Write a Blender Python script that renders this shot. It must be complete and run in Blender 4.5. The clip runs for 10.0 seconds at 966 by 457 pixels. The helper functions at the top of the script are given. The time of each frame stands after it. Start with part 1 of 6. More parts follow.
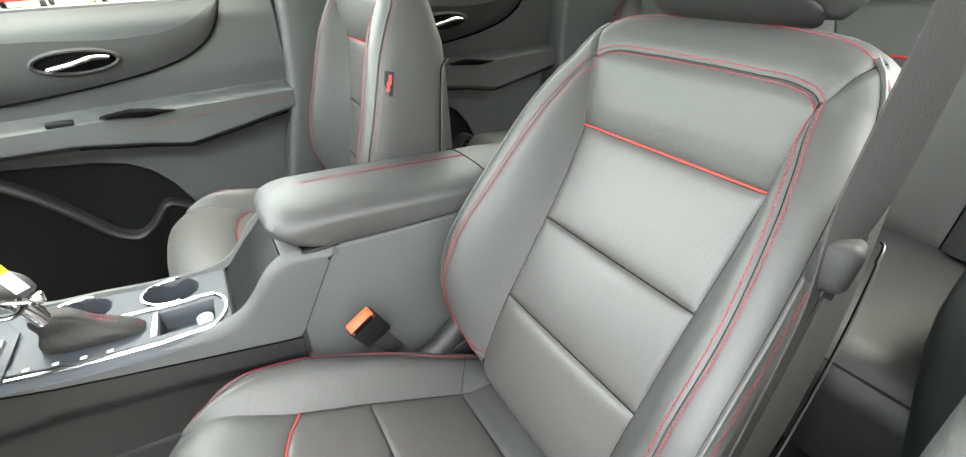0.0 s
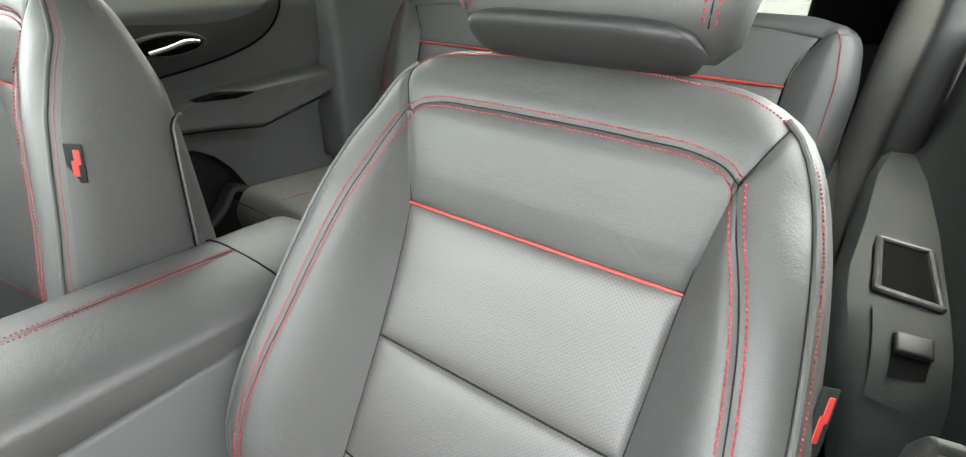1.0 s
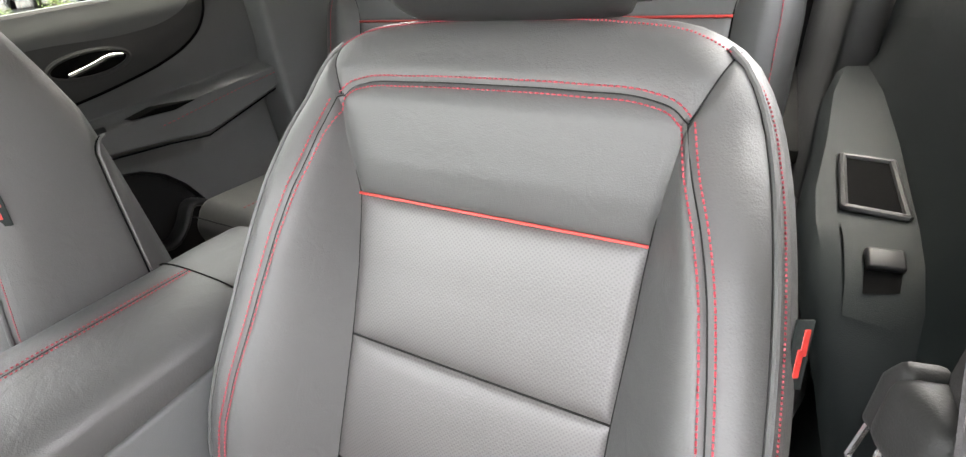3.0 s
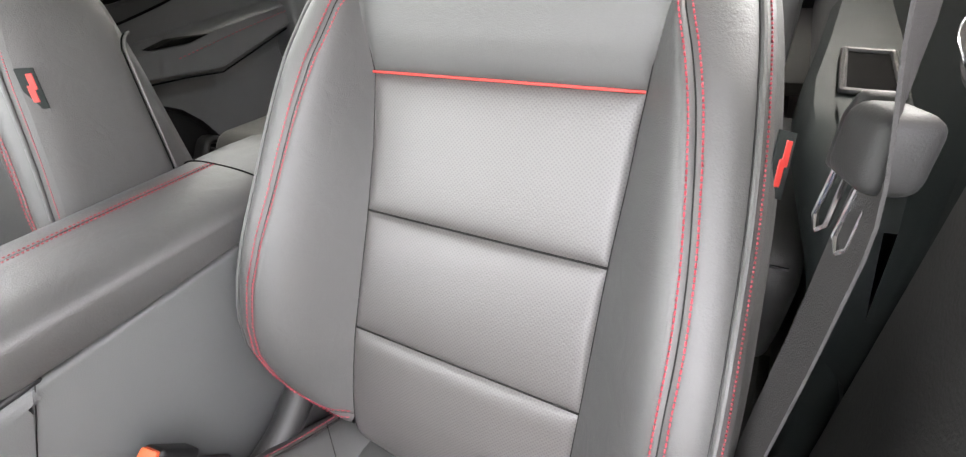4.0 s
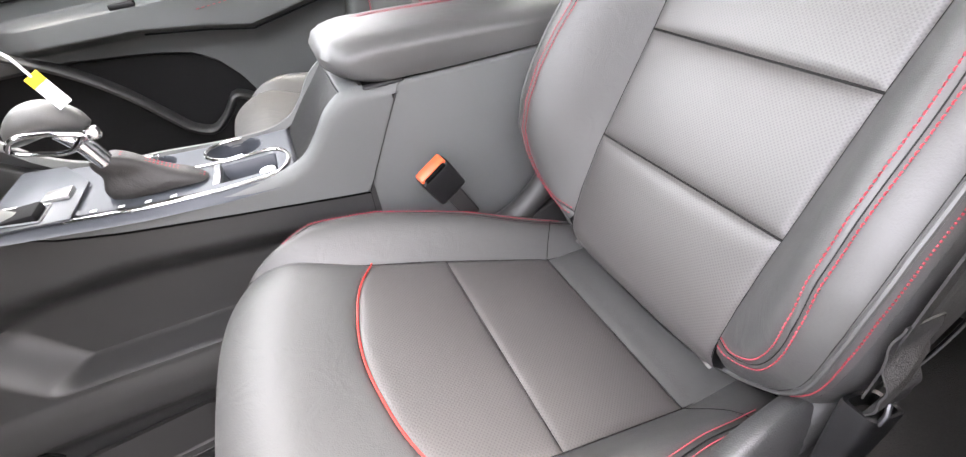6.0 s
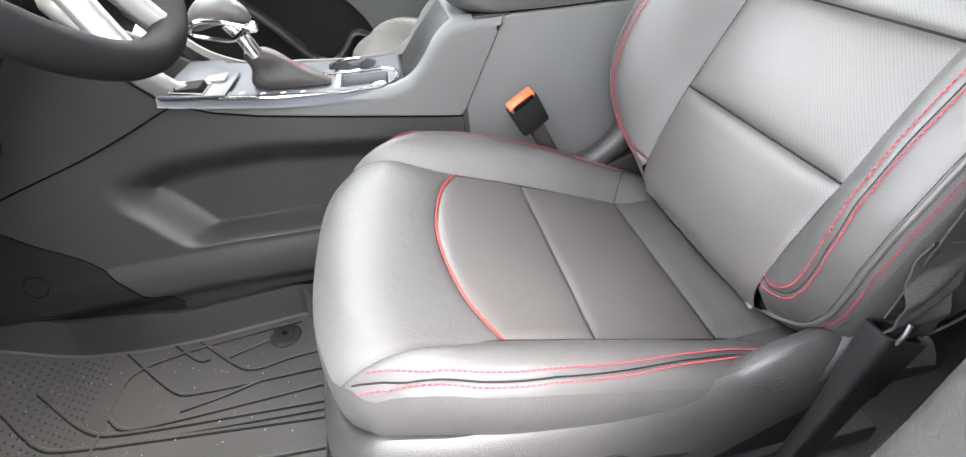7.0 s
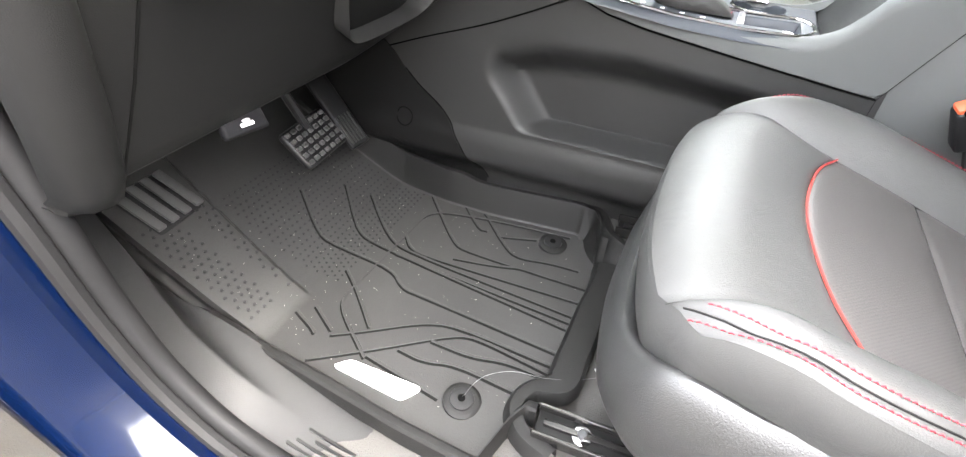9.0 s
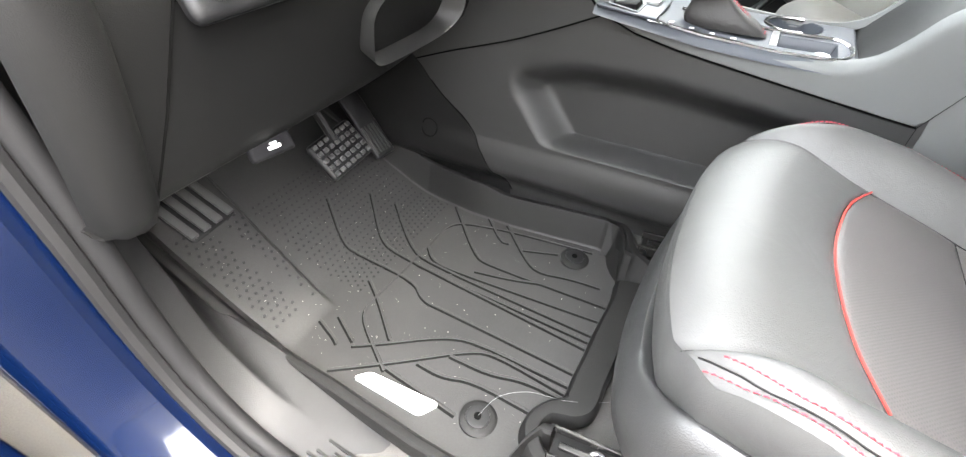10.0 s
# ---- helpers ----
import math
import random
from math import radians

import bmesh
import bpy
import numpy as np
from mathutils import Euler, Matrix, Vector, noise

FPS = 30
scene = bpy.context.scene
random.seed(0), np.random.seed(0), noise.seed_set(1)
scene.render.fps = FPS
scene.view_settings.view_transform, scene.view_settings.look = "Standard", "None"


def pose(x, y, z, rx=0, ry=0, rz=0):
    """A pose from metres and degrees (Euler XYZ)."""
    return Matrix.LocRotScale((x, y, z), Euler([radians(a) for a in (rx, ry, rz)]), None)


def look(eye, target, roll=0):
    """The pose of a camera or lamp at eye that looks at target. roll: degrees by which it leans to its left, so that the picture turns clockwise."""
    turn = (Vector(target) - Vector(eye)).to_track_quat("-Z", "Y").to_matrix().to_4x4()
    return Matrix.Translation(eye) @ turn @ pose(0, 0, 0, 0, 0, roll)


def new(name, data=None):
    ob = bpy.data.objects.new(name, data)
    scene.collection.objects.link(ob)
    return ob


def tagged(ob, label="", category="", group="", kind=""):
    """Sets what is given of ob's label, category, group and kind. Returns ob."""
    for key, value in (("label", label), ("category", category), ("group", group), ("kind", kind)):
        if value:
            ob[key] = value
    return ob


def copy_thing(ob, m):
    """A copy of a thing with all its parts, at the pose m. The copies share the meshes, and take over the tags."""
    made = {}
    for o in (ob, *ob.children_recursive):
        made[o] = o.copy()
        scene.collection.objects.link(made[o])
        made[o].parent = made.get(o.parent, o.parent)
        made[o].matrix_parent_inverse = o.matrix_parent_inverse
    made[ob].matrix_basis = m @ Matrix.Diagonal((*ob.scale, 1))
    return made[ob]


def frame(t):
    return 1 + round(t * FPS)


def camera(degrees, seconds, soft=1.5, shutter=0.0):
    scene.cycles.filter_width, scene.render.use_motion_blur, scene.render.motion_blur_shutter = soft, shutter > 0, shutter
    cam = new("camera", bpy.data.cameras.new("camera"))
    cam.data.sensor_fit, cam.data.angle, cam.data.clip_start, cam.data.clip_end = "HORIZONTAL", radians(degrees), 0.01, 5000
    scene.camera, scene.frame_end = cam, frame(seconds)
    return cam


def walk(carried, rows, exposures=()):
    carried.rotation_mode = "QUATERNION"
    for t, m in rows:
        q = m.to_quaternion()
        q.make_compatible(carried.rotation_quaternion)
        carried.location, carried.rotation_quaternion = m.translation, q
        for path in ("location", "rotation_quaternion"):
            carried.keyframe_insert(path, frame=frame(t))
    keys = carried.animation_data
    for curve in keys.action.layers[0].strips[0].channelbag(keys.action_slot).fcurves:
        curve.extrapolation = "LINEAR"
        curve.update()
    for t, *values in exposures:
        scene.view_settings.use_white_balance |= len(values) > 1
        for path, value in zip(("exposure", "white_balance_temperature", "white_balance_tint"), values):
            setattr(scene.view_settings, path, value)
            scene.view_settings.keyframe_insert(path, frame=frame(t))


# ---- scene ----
cam = camera(90.6, 10.0, soft=1.3)
PATH = [
    (0, (-0.395, 0.287, 1.33), (1.12, -0.549, 0.327), -2.4),
    (0.5, (-0.233, 0.242, 1.35), (0.91, -1.13, 0.447), 0.6),
    (1, (-0.184, 0.149, 1.334), (0.785, -1.289, 0.337), 0.5),
    (1.5, (-0.181, 0.099, 1.332), (0.726, -1.325, 0.26), -4.1),
    (2, (-0.18, 0.086, 1.337), (0.704, -1.347, 0.259), -6.7),
    (2.5, (-0.184, 0.094, 1.334), (0.698, -1.336, 0.25), -7.1),
    (4, (-0.228, 0.196, 1.255), (0.665, -1.148, 0.074), -8.1),
    (4.5, (-0.253, 0.231, 1.191), (0.747, -0.937, -0.087), -8.5),
    (5, (-0.278, 0.258, 1.168), (0.961, -0.696, -0.078), -8.9),
    (5.5, (-0.312, 0.283, 1.155), (1.107, -0.442, -0.053), -9.8),
    (6, (-0.364, 0.309, 1.151), (1.16, -0.189, -0.045), -9.7),
    (7.5, (-0.495, 0.35, 1.104), (1.085, 0.216, -0.114), -6.0),
    (8, (-0.501, 0.361, 1.101), (1.076, 0.325, -0.129), -6.9),
    (8.5, (-0.522, 0.44, 1.091), (0.981, 0.911, -0.142), -6.1),
    (9, (-0.504, 0.468, 1.069), (0.879, 1.169, -0.194), -1.0),
    (9.5, (-0.49, 0.482, 1.073), (0.838, 1.266, -0.202), -1.7),
    (10, (-0.479, 0.47, 1.101), (0.84, 1.261, -0.178), -2.3),
]
walk(cam, [(t, look(eye, target, roll)) for t, eye, target, roll in PATH],
     exposures=[(0.0, 3.13, 7200, 4), (0.5, 2.80, 7200, 2), (1.0, 3.06, 7200, 5), (2.0, 3.12, 7250, 11), (4.0, 3.17, 7250, 15), (5.0, 3.42, 7150, 16), (6.0, 3.31, 7100, 17), (7.5, 3.40, 7000, 11), (9.0, 3.42, 6950, 10), (10.0, 3.46, 6950, 9)])

# ---------------------------------------------------------------- light
world = bpy.data.worlds.new("sky")
scene.world = world
world.use_nodes = True
wn, wl = world.node_tree.nodes, world.node_tree.links
sky = wn.new("ShaderNodeTexSky")
sky.sky_type, sky.sun_disc = "NISHITA", False
sky.sun_elevation, sky.sun_rotation = radians(58), radians(160)
sky.air_density, sky.dust_density, sky.ozone_density = 0.8, 5.0, 0.3
wn["Background"].inputs[1].default_value = 0.95
pale = wn.new("ShaderNodeHueSaturation")          # thin cloud takes most of the colour out of the sky
pale.inputs["Saturation"].default_value = 0.35
wl.new(sky.outputs[0], pale.inputs["Color"])
wl.new(pale.outputs[0], wn["Background"].inputs[0])
sun = new("sun", bpy.data.lights.new("sun", "SUN"))
sun.data.energy, sun.data.angle, sun.data.color = 0.18, radians(80), (1, 0.99, 0.98)
sun.matrix_world = look((1.5, -4.1, 7.0), (0, 0, 0))


# ---------------------------------------------------------------- materials
def material(name, colour, rough=0.6, metal=0.0, grain=0.0, size=300.0, bump=0.0, spread=0.15, coat=0.0, stain=6.0, spec=0.5, wrinkle=0.0):
    """Procedural surface: colour varied at a coarse and a fine scale, with a fine relief."""
    m = bpy.data.materials.new(name)
    m.use_nodes = True
    n, l = m.node_tree.nodes, m.node_tree.links
    b = n["Principled BSDF"]
    b.inputs["Metallic"].default_value = metal
    b.inputs["Coat Weight"].default_value = coat
    b.inputs["Coat Roughness"].default_value = 0.05
    b.inputs["Specular IOR Level"].default_value = spec
    tc = n.new("ShaderNodeTexCoord")
    big = n.new("ShaderNodeTexNoise")
    big.inputs["Scale"].default_value, big.inputs["Detail"].default_value = stain, 4
    l.new(tc.outputs["Object"], big.inputs["Vector"])
    fine = n.new("ShaderNodeTexNoise")
    fine.inputs["Scale"].default_value, fine.inputs["Detail"].default_value = size, 3
    l.new(tc.outputs["Object"], fine.inputs["Vector"])
    mix = n.new("ShaderNodeMath")
    mix.operation = "MULTIPLY_ADD"
    mix.inputs[1].default_value = grain
    l.new(fine.outputs["Fac"], mix.inputs[0])
    l.new(big.outputs["Fac"], mix.inputs[2])
    ramp = n.new("ShaderNodeMapRange")
    ramp.inputs["From Min"].default_value, ramp.inputs["From Max"].default_value = 0.25, 0.75 + grain
    ramp.inputs["To Min"].default_value, ramp.inputs["To Max"].default_value = 1 - spread, 1 + spread
    l.new(mix.outputs[0], ramp.inputs["Value"])
    hue = n.new("ShaderNodeHueSaturation")
    hue.inputs["Color"].default_value = (*colour, 1)
    l.new(ramp.outputs[0], hue.inputs["Value"])
    l.new(hue.outputs[0], b.inputs["Base Color"])
    rr = n.new("ShaderNodeMapRange")
    rr.inputs["To Min"].default_value, rr.inputs["To Max"].default_value = max(0.02, rough - 0.06), min(1, rough + 0.06)
    l.new(big.outputs["Fac"], rr.inputs["Value"])
    l.new(rr.outputs[0], b.inputs["Roughness"])
    if bump:
        bp = n.new("ShaderNodeBump")
        bp.inputs["Strength"].default_value, bp.inputs["Distance"].default_value = bump, 0.001
        l.new(fine.outputs["Fac"], bp.inputs["Height"])
        l.new(bp.outputs[0], b.inputs["Normal"])
        if wrinkle:
            soft = n.new("ShaderNodeTexNoise")
            soft.inputs["Scale"].default_value, soft.inputs["Detail"].default_value, soft.inputs["Distortion"].default_value = 26, 3, 1.2
            l.new(tc.outputs["Object"], soft.inputs["Vector"])
            bq = n.new("ShaderNodeBump")
            bq.inputs["Strength"].default_value, bq.inputs["Distance"].default_value = wrinkle, 0.004
            l.new(soft.outputs["Fac"], bq.inputs["Height"])
            l.new(bq.outputs[0], bp.inputs["Normal"])
    return m


LEATHER = material("leather", (0.056, 0.0556, 0.0545), 0.49, grain=0.25, size=700, bump=0.30, spread=0.10, wrinkle=0.22, spec=0.58)
PERF = material("perforated_leather", (0.067, 0.0620, 0.0600), 0.46, grain=0.25, size=500, bump=0.3, spread=0.08, spec=0.80)
PLASTIC = material("moulded_plastic", (0.024, 0.024, 0.0238), 0.46, grain=0.3, size=900, bump=0.35, spread=0.10, spec=0.42)
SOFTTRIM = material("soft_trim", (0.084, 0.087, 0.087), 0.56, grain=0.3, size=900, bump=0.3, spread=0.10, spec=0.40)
DASHMAT = material("dash_plastic", (0.0085, 0.0085, 0.0085), 0.50, grain=0.3, size=900, bump=0.3, spread=0.10, spec=0.18)
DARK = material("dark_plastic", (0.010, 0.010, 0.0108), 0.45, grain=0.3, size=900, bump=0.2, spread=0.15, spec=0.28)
BOOT = material("boot_leather", (0.026, 0.0245, 0.024), 0.55, grain=0.3, size=600, bump=0.3, spread=0.12, wrinkle=0.4, spec=0.3)
SEAM = material("seam_fold", (0.013, 0.0125, 0.0125), 0.8, spread=0.2, spec=0.15)
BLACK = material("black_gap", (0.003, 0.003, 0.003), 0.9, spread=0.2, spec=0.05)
# darker copy of the mat rubber, with shade put into its colour
RIMRUBBER = material("shaded_rubber", (0.0135, 0.0134, 0.0132), 0.55, grain=0.4, size=350, bump=0.3, spread=0.15, spec=0.18)
RUBBER = material("mat_rubber", (0.0295, 0.0292, 0.0288), 0.58, grain=0.6, size=350, bump=0.35, spread=0.38, stain=7, spec=0.32)
CARPET = material("carpet", (0.055, 0.053, 0.050), 0.95, grain=1.0, size=420, bump=1.0, spread=0.4)
RED = material("red_thread", (0.30, 0.030, 0.046), 0.6, spread=0.1)
REDPIPE = material("red_piping", (0.42, 0.032, 0.026), 0.5, spread=0.08)
ORANGE = material("orange_button", (0.55, 0.085, 0.03), 0.4, spread=0.06)
CHROME = material("satin_chrome", (0.75, 0.75, 0.76), 0.14, metal=1.0, spread=0.05)
SILVER = material("silver_plastic", (0.28, 0.285, 0.29), 0.3, metal=0.7, spread=0.08)
GLOSS = material("gloss_trim", (0.046, 0.051, 0.060), 0.36, spread=0.08, spec=0.22)
BLUE = material("blue_paint", (0.0006, 0.0030, 0.0140), 0.10, metal=0.0, spread=0.06, spec=0.35)
WEB = material("belt_webbing", (0.034, 0.033, 0.033), 0.8, grain=0.8, size=900, bump=0.6, spread=0.2, spec=0.15)
TONGUE = material("tongue_plastic", (0.020, 0.020, 0.020), 0.55, grain=0.3, size=900, bump=0.2, spread=0.08, spec=0.22)
WHITE = material("white_label", (0.80, 0.80, 0.79), 0.5, spread=0.04)
LINER = material("headliner", (0.60, 0.59, 0.565), 0.9, grain=0.5, size=500, bump=0.3, spread=0.06)
ASPHALT = material("asphalt", (0.032, 0.0316, 0.0306), 0.9, grain=1.0, size=160, bump=0.8, spread=0.35, spec=0.3)
SILLMAT = material("sill_plastic", (0.022, 0.022, 0.0225), 0.50, grain=0.4, size=700, bump=0.5, spread=0.14, spec=0.22)
SATIN = material("satin_black", (0.009, 0.009, 0.010), 0.65, grain=0.3, size=900, bump=0.2, spread=0.12, spec=0.06)
PILLARMAT = material("grained_trim", (0.042, 0.042, 0.041), 0.6, grain=0.7, size=260, bump=0.8, spread=0.14, spec=0.35)
# far darker than soft_trim opposite: driver-side shade is put into the colour
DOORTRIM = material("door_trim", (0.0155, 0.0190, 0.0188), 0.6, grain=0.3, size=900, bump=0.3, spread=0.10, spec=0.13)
SHIELD = material("grained_shield", (0.028, 0.028, 0.028), 0.42, grain=0.5, size=620, bump=0.45, spread=0.12, spec=0.75)
SEALMAT = material("seal_rubber", (0.009, 0.009, 0.0095), 0.62, grain=0.3, size=600, bump=0.2, spread=0.15, spec=0.2)
RAILSTEEL = material("oiled_steel", (0.035, 0.034, 0.033), 0.26, metal=0.6, spread=0.2)
STEEL = material("steel", (0.09, 0.09, 0.095), 0.45, metal=0.8, spread=0.15)


# ---------------------------------------------------------------- mesh helpers
def perforate(m, along):
    """Adds a regular grid of punched holes, laid out across x and along a direction."""
    n, l = m.node_tree.nodes, m.node_tree.links
    b = n["Principled BSDF"]
    tc, sep, dot, comb, vor = n.new("ShaderNodeTexCoord"), n.new("ShaderNodeSeparateXYZ"), n.new("ShaderNodeVectorMath"), n.new("ShaderNodeCombineXYZ"), n.new("ShaderNodeTexVoronoi")
    dot.operation = "DOT_PRODUCT"
    dot.inputs[1].default_value = along
    l.new(tc.outputs["Object"], sep.inputs[0])
    l.new(tc.outputs["Object"], dot.inputs[0])
    l.new(sep.outputs["X"], comb.inputs["X"])
    l.new(dot.outputs["Value"], comb.inputs["Y"])
    turn = n.new("ShaderNodeMapping")
    turn.inputs["Rotation"].default_value = (0, 0, radians(45))
    l.new(comb.outputs[0], turn.inputs["Vector"])
    vor.voronoi_dimensions = "2D"
    vor.inputs["Scale"].default_value, vor.inputs["Randomness"].default_value = 330, 0.0
    l.new(turn.outputs[0], vor.inputs["Vector"])
    hole = n.new("ShaderNodeMapRange")
    hole.inputs["From Min"].default_value, hole.inputs["From Max"].default_value = 0.22, 0.34
    hole.inputs["To Min"].default_value, hole.inputs["To Max"].default_value = 0.66, 1.0
    l.new(vor.outputs["Distance"], hole.inputs["Value"])
    old = b.inputs["Base Color"].links[0].from_socket
    mul = n.new("ShaderNodeMix")
    mul.data_type, mul.blend_type = "RGBA", "MULTIPLY"
    mul.inputs[0].default_value = 1.0
    l.new(old, mul.inputs[6])
    l.new(hole.outputs[0], mul.inputs[7])
    l.new(mul.outputs[2], b.inputs["Base Color"])
    return m


def finish(name, verts, faces, mat, parent=None, label="", smooth=True, kind=""):
    me = bpy.data.meshes.new(name)
    me.from_pydata([tuple(map(float, v)) for v in verts], [], faces)
    me.validate()
    bm = bmesh.new()
    bm.from_mesh(me)
    bmesh.ops.remove_doubles(bm, verts=bm.verts, dist=1e-5)
    bmesh.ops.recalc_face_normals(bm, faces=bm.faces)
    bm.to_mesh(me)
    bm.free()
    if smooth:
        me.polygons.foreach_set("use_smooth", [True] * len(me.polygons))
        me.set_sharp_from_angle(angle=radians(42))
    me.materials.append(mat)
    ob = new(name, me)
    if parent:
        ob.parent = parent
    return tagged(ob, label, kind=kind)


def thing(name, label, category, at=(0, 0, 0), group="", kind=""):
    ob = new(name)
    ob.location = at
    ob.empty_display_size = 0.05
    return tagged(ob, label, category, group, kind)


def merge(*items):
    """Several (verts, faces) as one."""
    v, f = [], []
    for vv, ff in items:
        k = len(v)
        v += [tuple(p) for p in vv]
        f += [[i + k for i in q] for q in ff]
    return v, f


def grid(rows, loop=False):
    """A sheet over rows of points."""
    n, m = len(rows), len(rows[0])
    f = []
    for i in range(n - 1):
        for j in range(m if loop else m - 1):
            k = (j + 1) % m
            f.append([i * m + j, i * m + k, (i + 1) * m + k, (i + 1) * m + j])
    return [p for r in rows for p in r], f


def loft(rings):
    """A closed body through rings of equal length, with capped ends."""
    v, f = grid(rings, True)
    m = len(rings[0])
    f.append(list(range(m))[::-1])
    f.append([(len(rings) - 1) * m + j for j in range(m)])
    return v, f


def tube(points, r, n=8, flat=1.0):
    """A round cord along points."""
    P = [Vector(p) for p in points]
    rings, up = [], None
    for i, p in enumerate(P):
        d = (P[min(i + 1, len(P) - 1)] - P[max(i - 1, 0)]).normalized()
        if up is None:
            up = Vector((0, 0, 1)) if abs(d.z) < 0.9 else Vector((0, 1, 0))
        s = d.cross(up).normalized()
        up = s.cross(d).normalized()
        rings.append([p + s * (r * math.cos(a)) + up * (r * flat * math.sin(a)) for a in (2 * math.pi * k / n for k in range(n))])
    return loft(rings)


def rbox(lo, hi, r=0.005, seg=2, m=None):
    """A box with rounded edges."""
    bm = bmesh.new()
    bmesh.ops.create_cube(bm, size=1)
    lo, hi = Vector(lo), Vector(hi)
    for v in bm.verts:
        v.co = Vector([(lo[i] + hi[i]) / 2 + v.co[i] * (hi[i] - lo[i]) for i in range(3)])
    if r > 0:
        bmesh.ops.bevel(bm, geom=bm.edges[:], offset=r, segments=seg, profile=0.5, affect="EDGES")
    if m is not None:
        bmesh.ops.transform(bm, matrix=m, verts=bm.verts)
    bm.verts.ensure_lookup_table()
    v = [p.co.copy() for p in bm.verts]
    f = [[q.index for q in g.verts] for g in bm.faces]
    bm.free()
    return v, f


def prism(profile, x0, x1, r=0.006, seg=2, axis=0):
    """A polygon (in the two other axes) drawn out along an axis, edges rounded."""
    bm = bmesh.new()

    def put(x, p):
        q = [p[0], p[1]]
        q.insert(axis, x)
        return bm.verts.new(q)

    a = [put(x0, p) for p in profile]
    b = [put(x1, p) for p in profile]
    n = len(profile)
    bm.faces.new(a[::-1])
    bm.faces.new(b)
    for i in range(n):
        bm.faces.new((a[i], a[(i + 1) % n], b[(i + 1) % n], b[i]))
    bmesh.ops.recalc_face_normals(bm, faces=bm.faces)
    if r > 0:
        bmesh.ops.bevel(bm, geom=bm.edges[:], offset=r, segments=seg, profile=0.5, affect="EDGES", clamp_overlap=True)
    bm.verts.ensure_lookup_table()
    v = [p.co.copy() for p in bm.verts]
    f = [[q.index for q in g.verts] for g in bm.faces]
    bm.free()
    return v, f


def disc(centre, normal, r, h, n=24, r2=None):
    """A short drum with a softened rim."""
    q = Vector(normal).normalized().to_track_quat("Z", "Y")
    c = Vector(centre)
    r2 = r if r2 is None else r2
    e = min(r, r2, h) * 0.25
    rings = []
    for rad, z in ((r, 0), (r, h - e), (r2 - 0.3 * e, h - 0.3 * e), (r2 - e, h), (r2 * 0.5, h)):
        rings.append([c + q @ Vector((rad * math.cos(a), rad * math.sin(a), z)) for a in (2 * math.pi * k / n for k in range(n))])
    return loft(rings)


def spline(points, n):
    """n points along a smooth curve through the given ones."""
    P = np.array(points, float)
    P = P[np.r_[True, np.linalg.norm(np.diff(P, axis=0), axis=1) > 1e-6]]
    t = np.r_[0, np.cumsum(np.linalg.norm(np.diff(P, axis=0), axis=1))]
    T = np.gradient(P, t, axis=0, edge_order=1)
    out = []
    for s in np.linspace(0, t[-1], n):
        i = min(int(np.searchsorted(t, s, "right")) - 1, len(t) - 2)
        h = t[i + 1] - t[i]
        q = (s - t[i]) / h
        out.append((2 * q**3 - 3 * q**2 + 1) * P[i] + (q**3 - 2 * q**2 + q) * h * T[i] + (3 * q**2 - 2 * q**3) * P[i + 1] + (q**3 - q**2) * h * T[i + 1])
    return np.array(out)


def smooth(a, b, x):
    q = min(max((x - a) / (b - a), 0), 1)
    return q * q * (3 - 2 * q)


def curve(x, pairs):
    a = np.array(pairs, float)
    return np.interp(x, a[:, 0], a[:, 1])


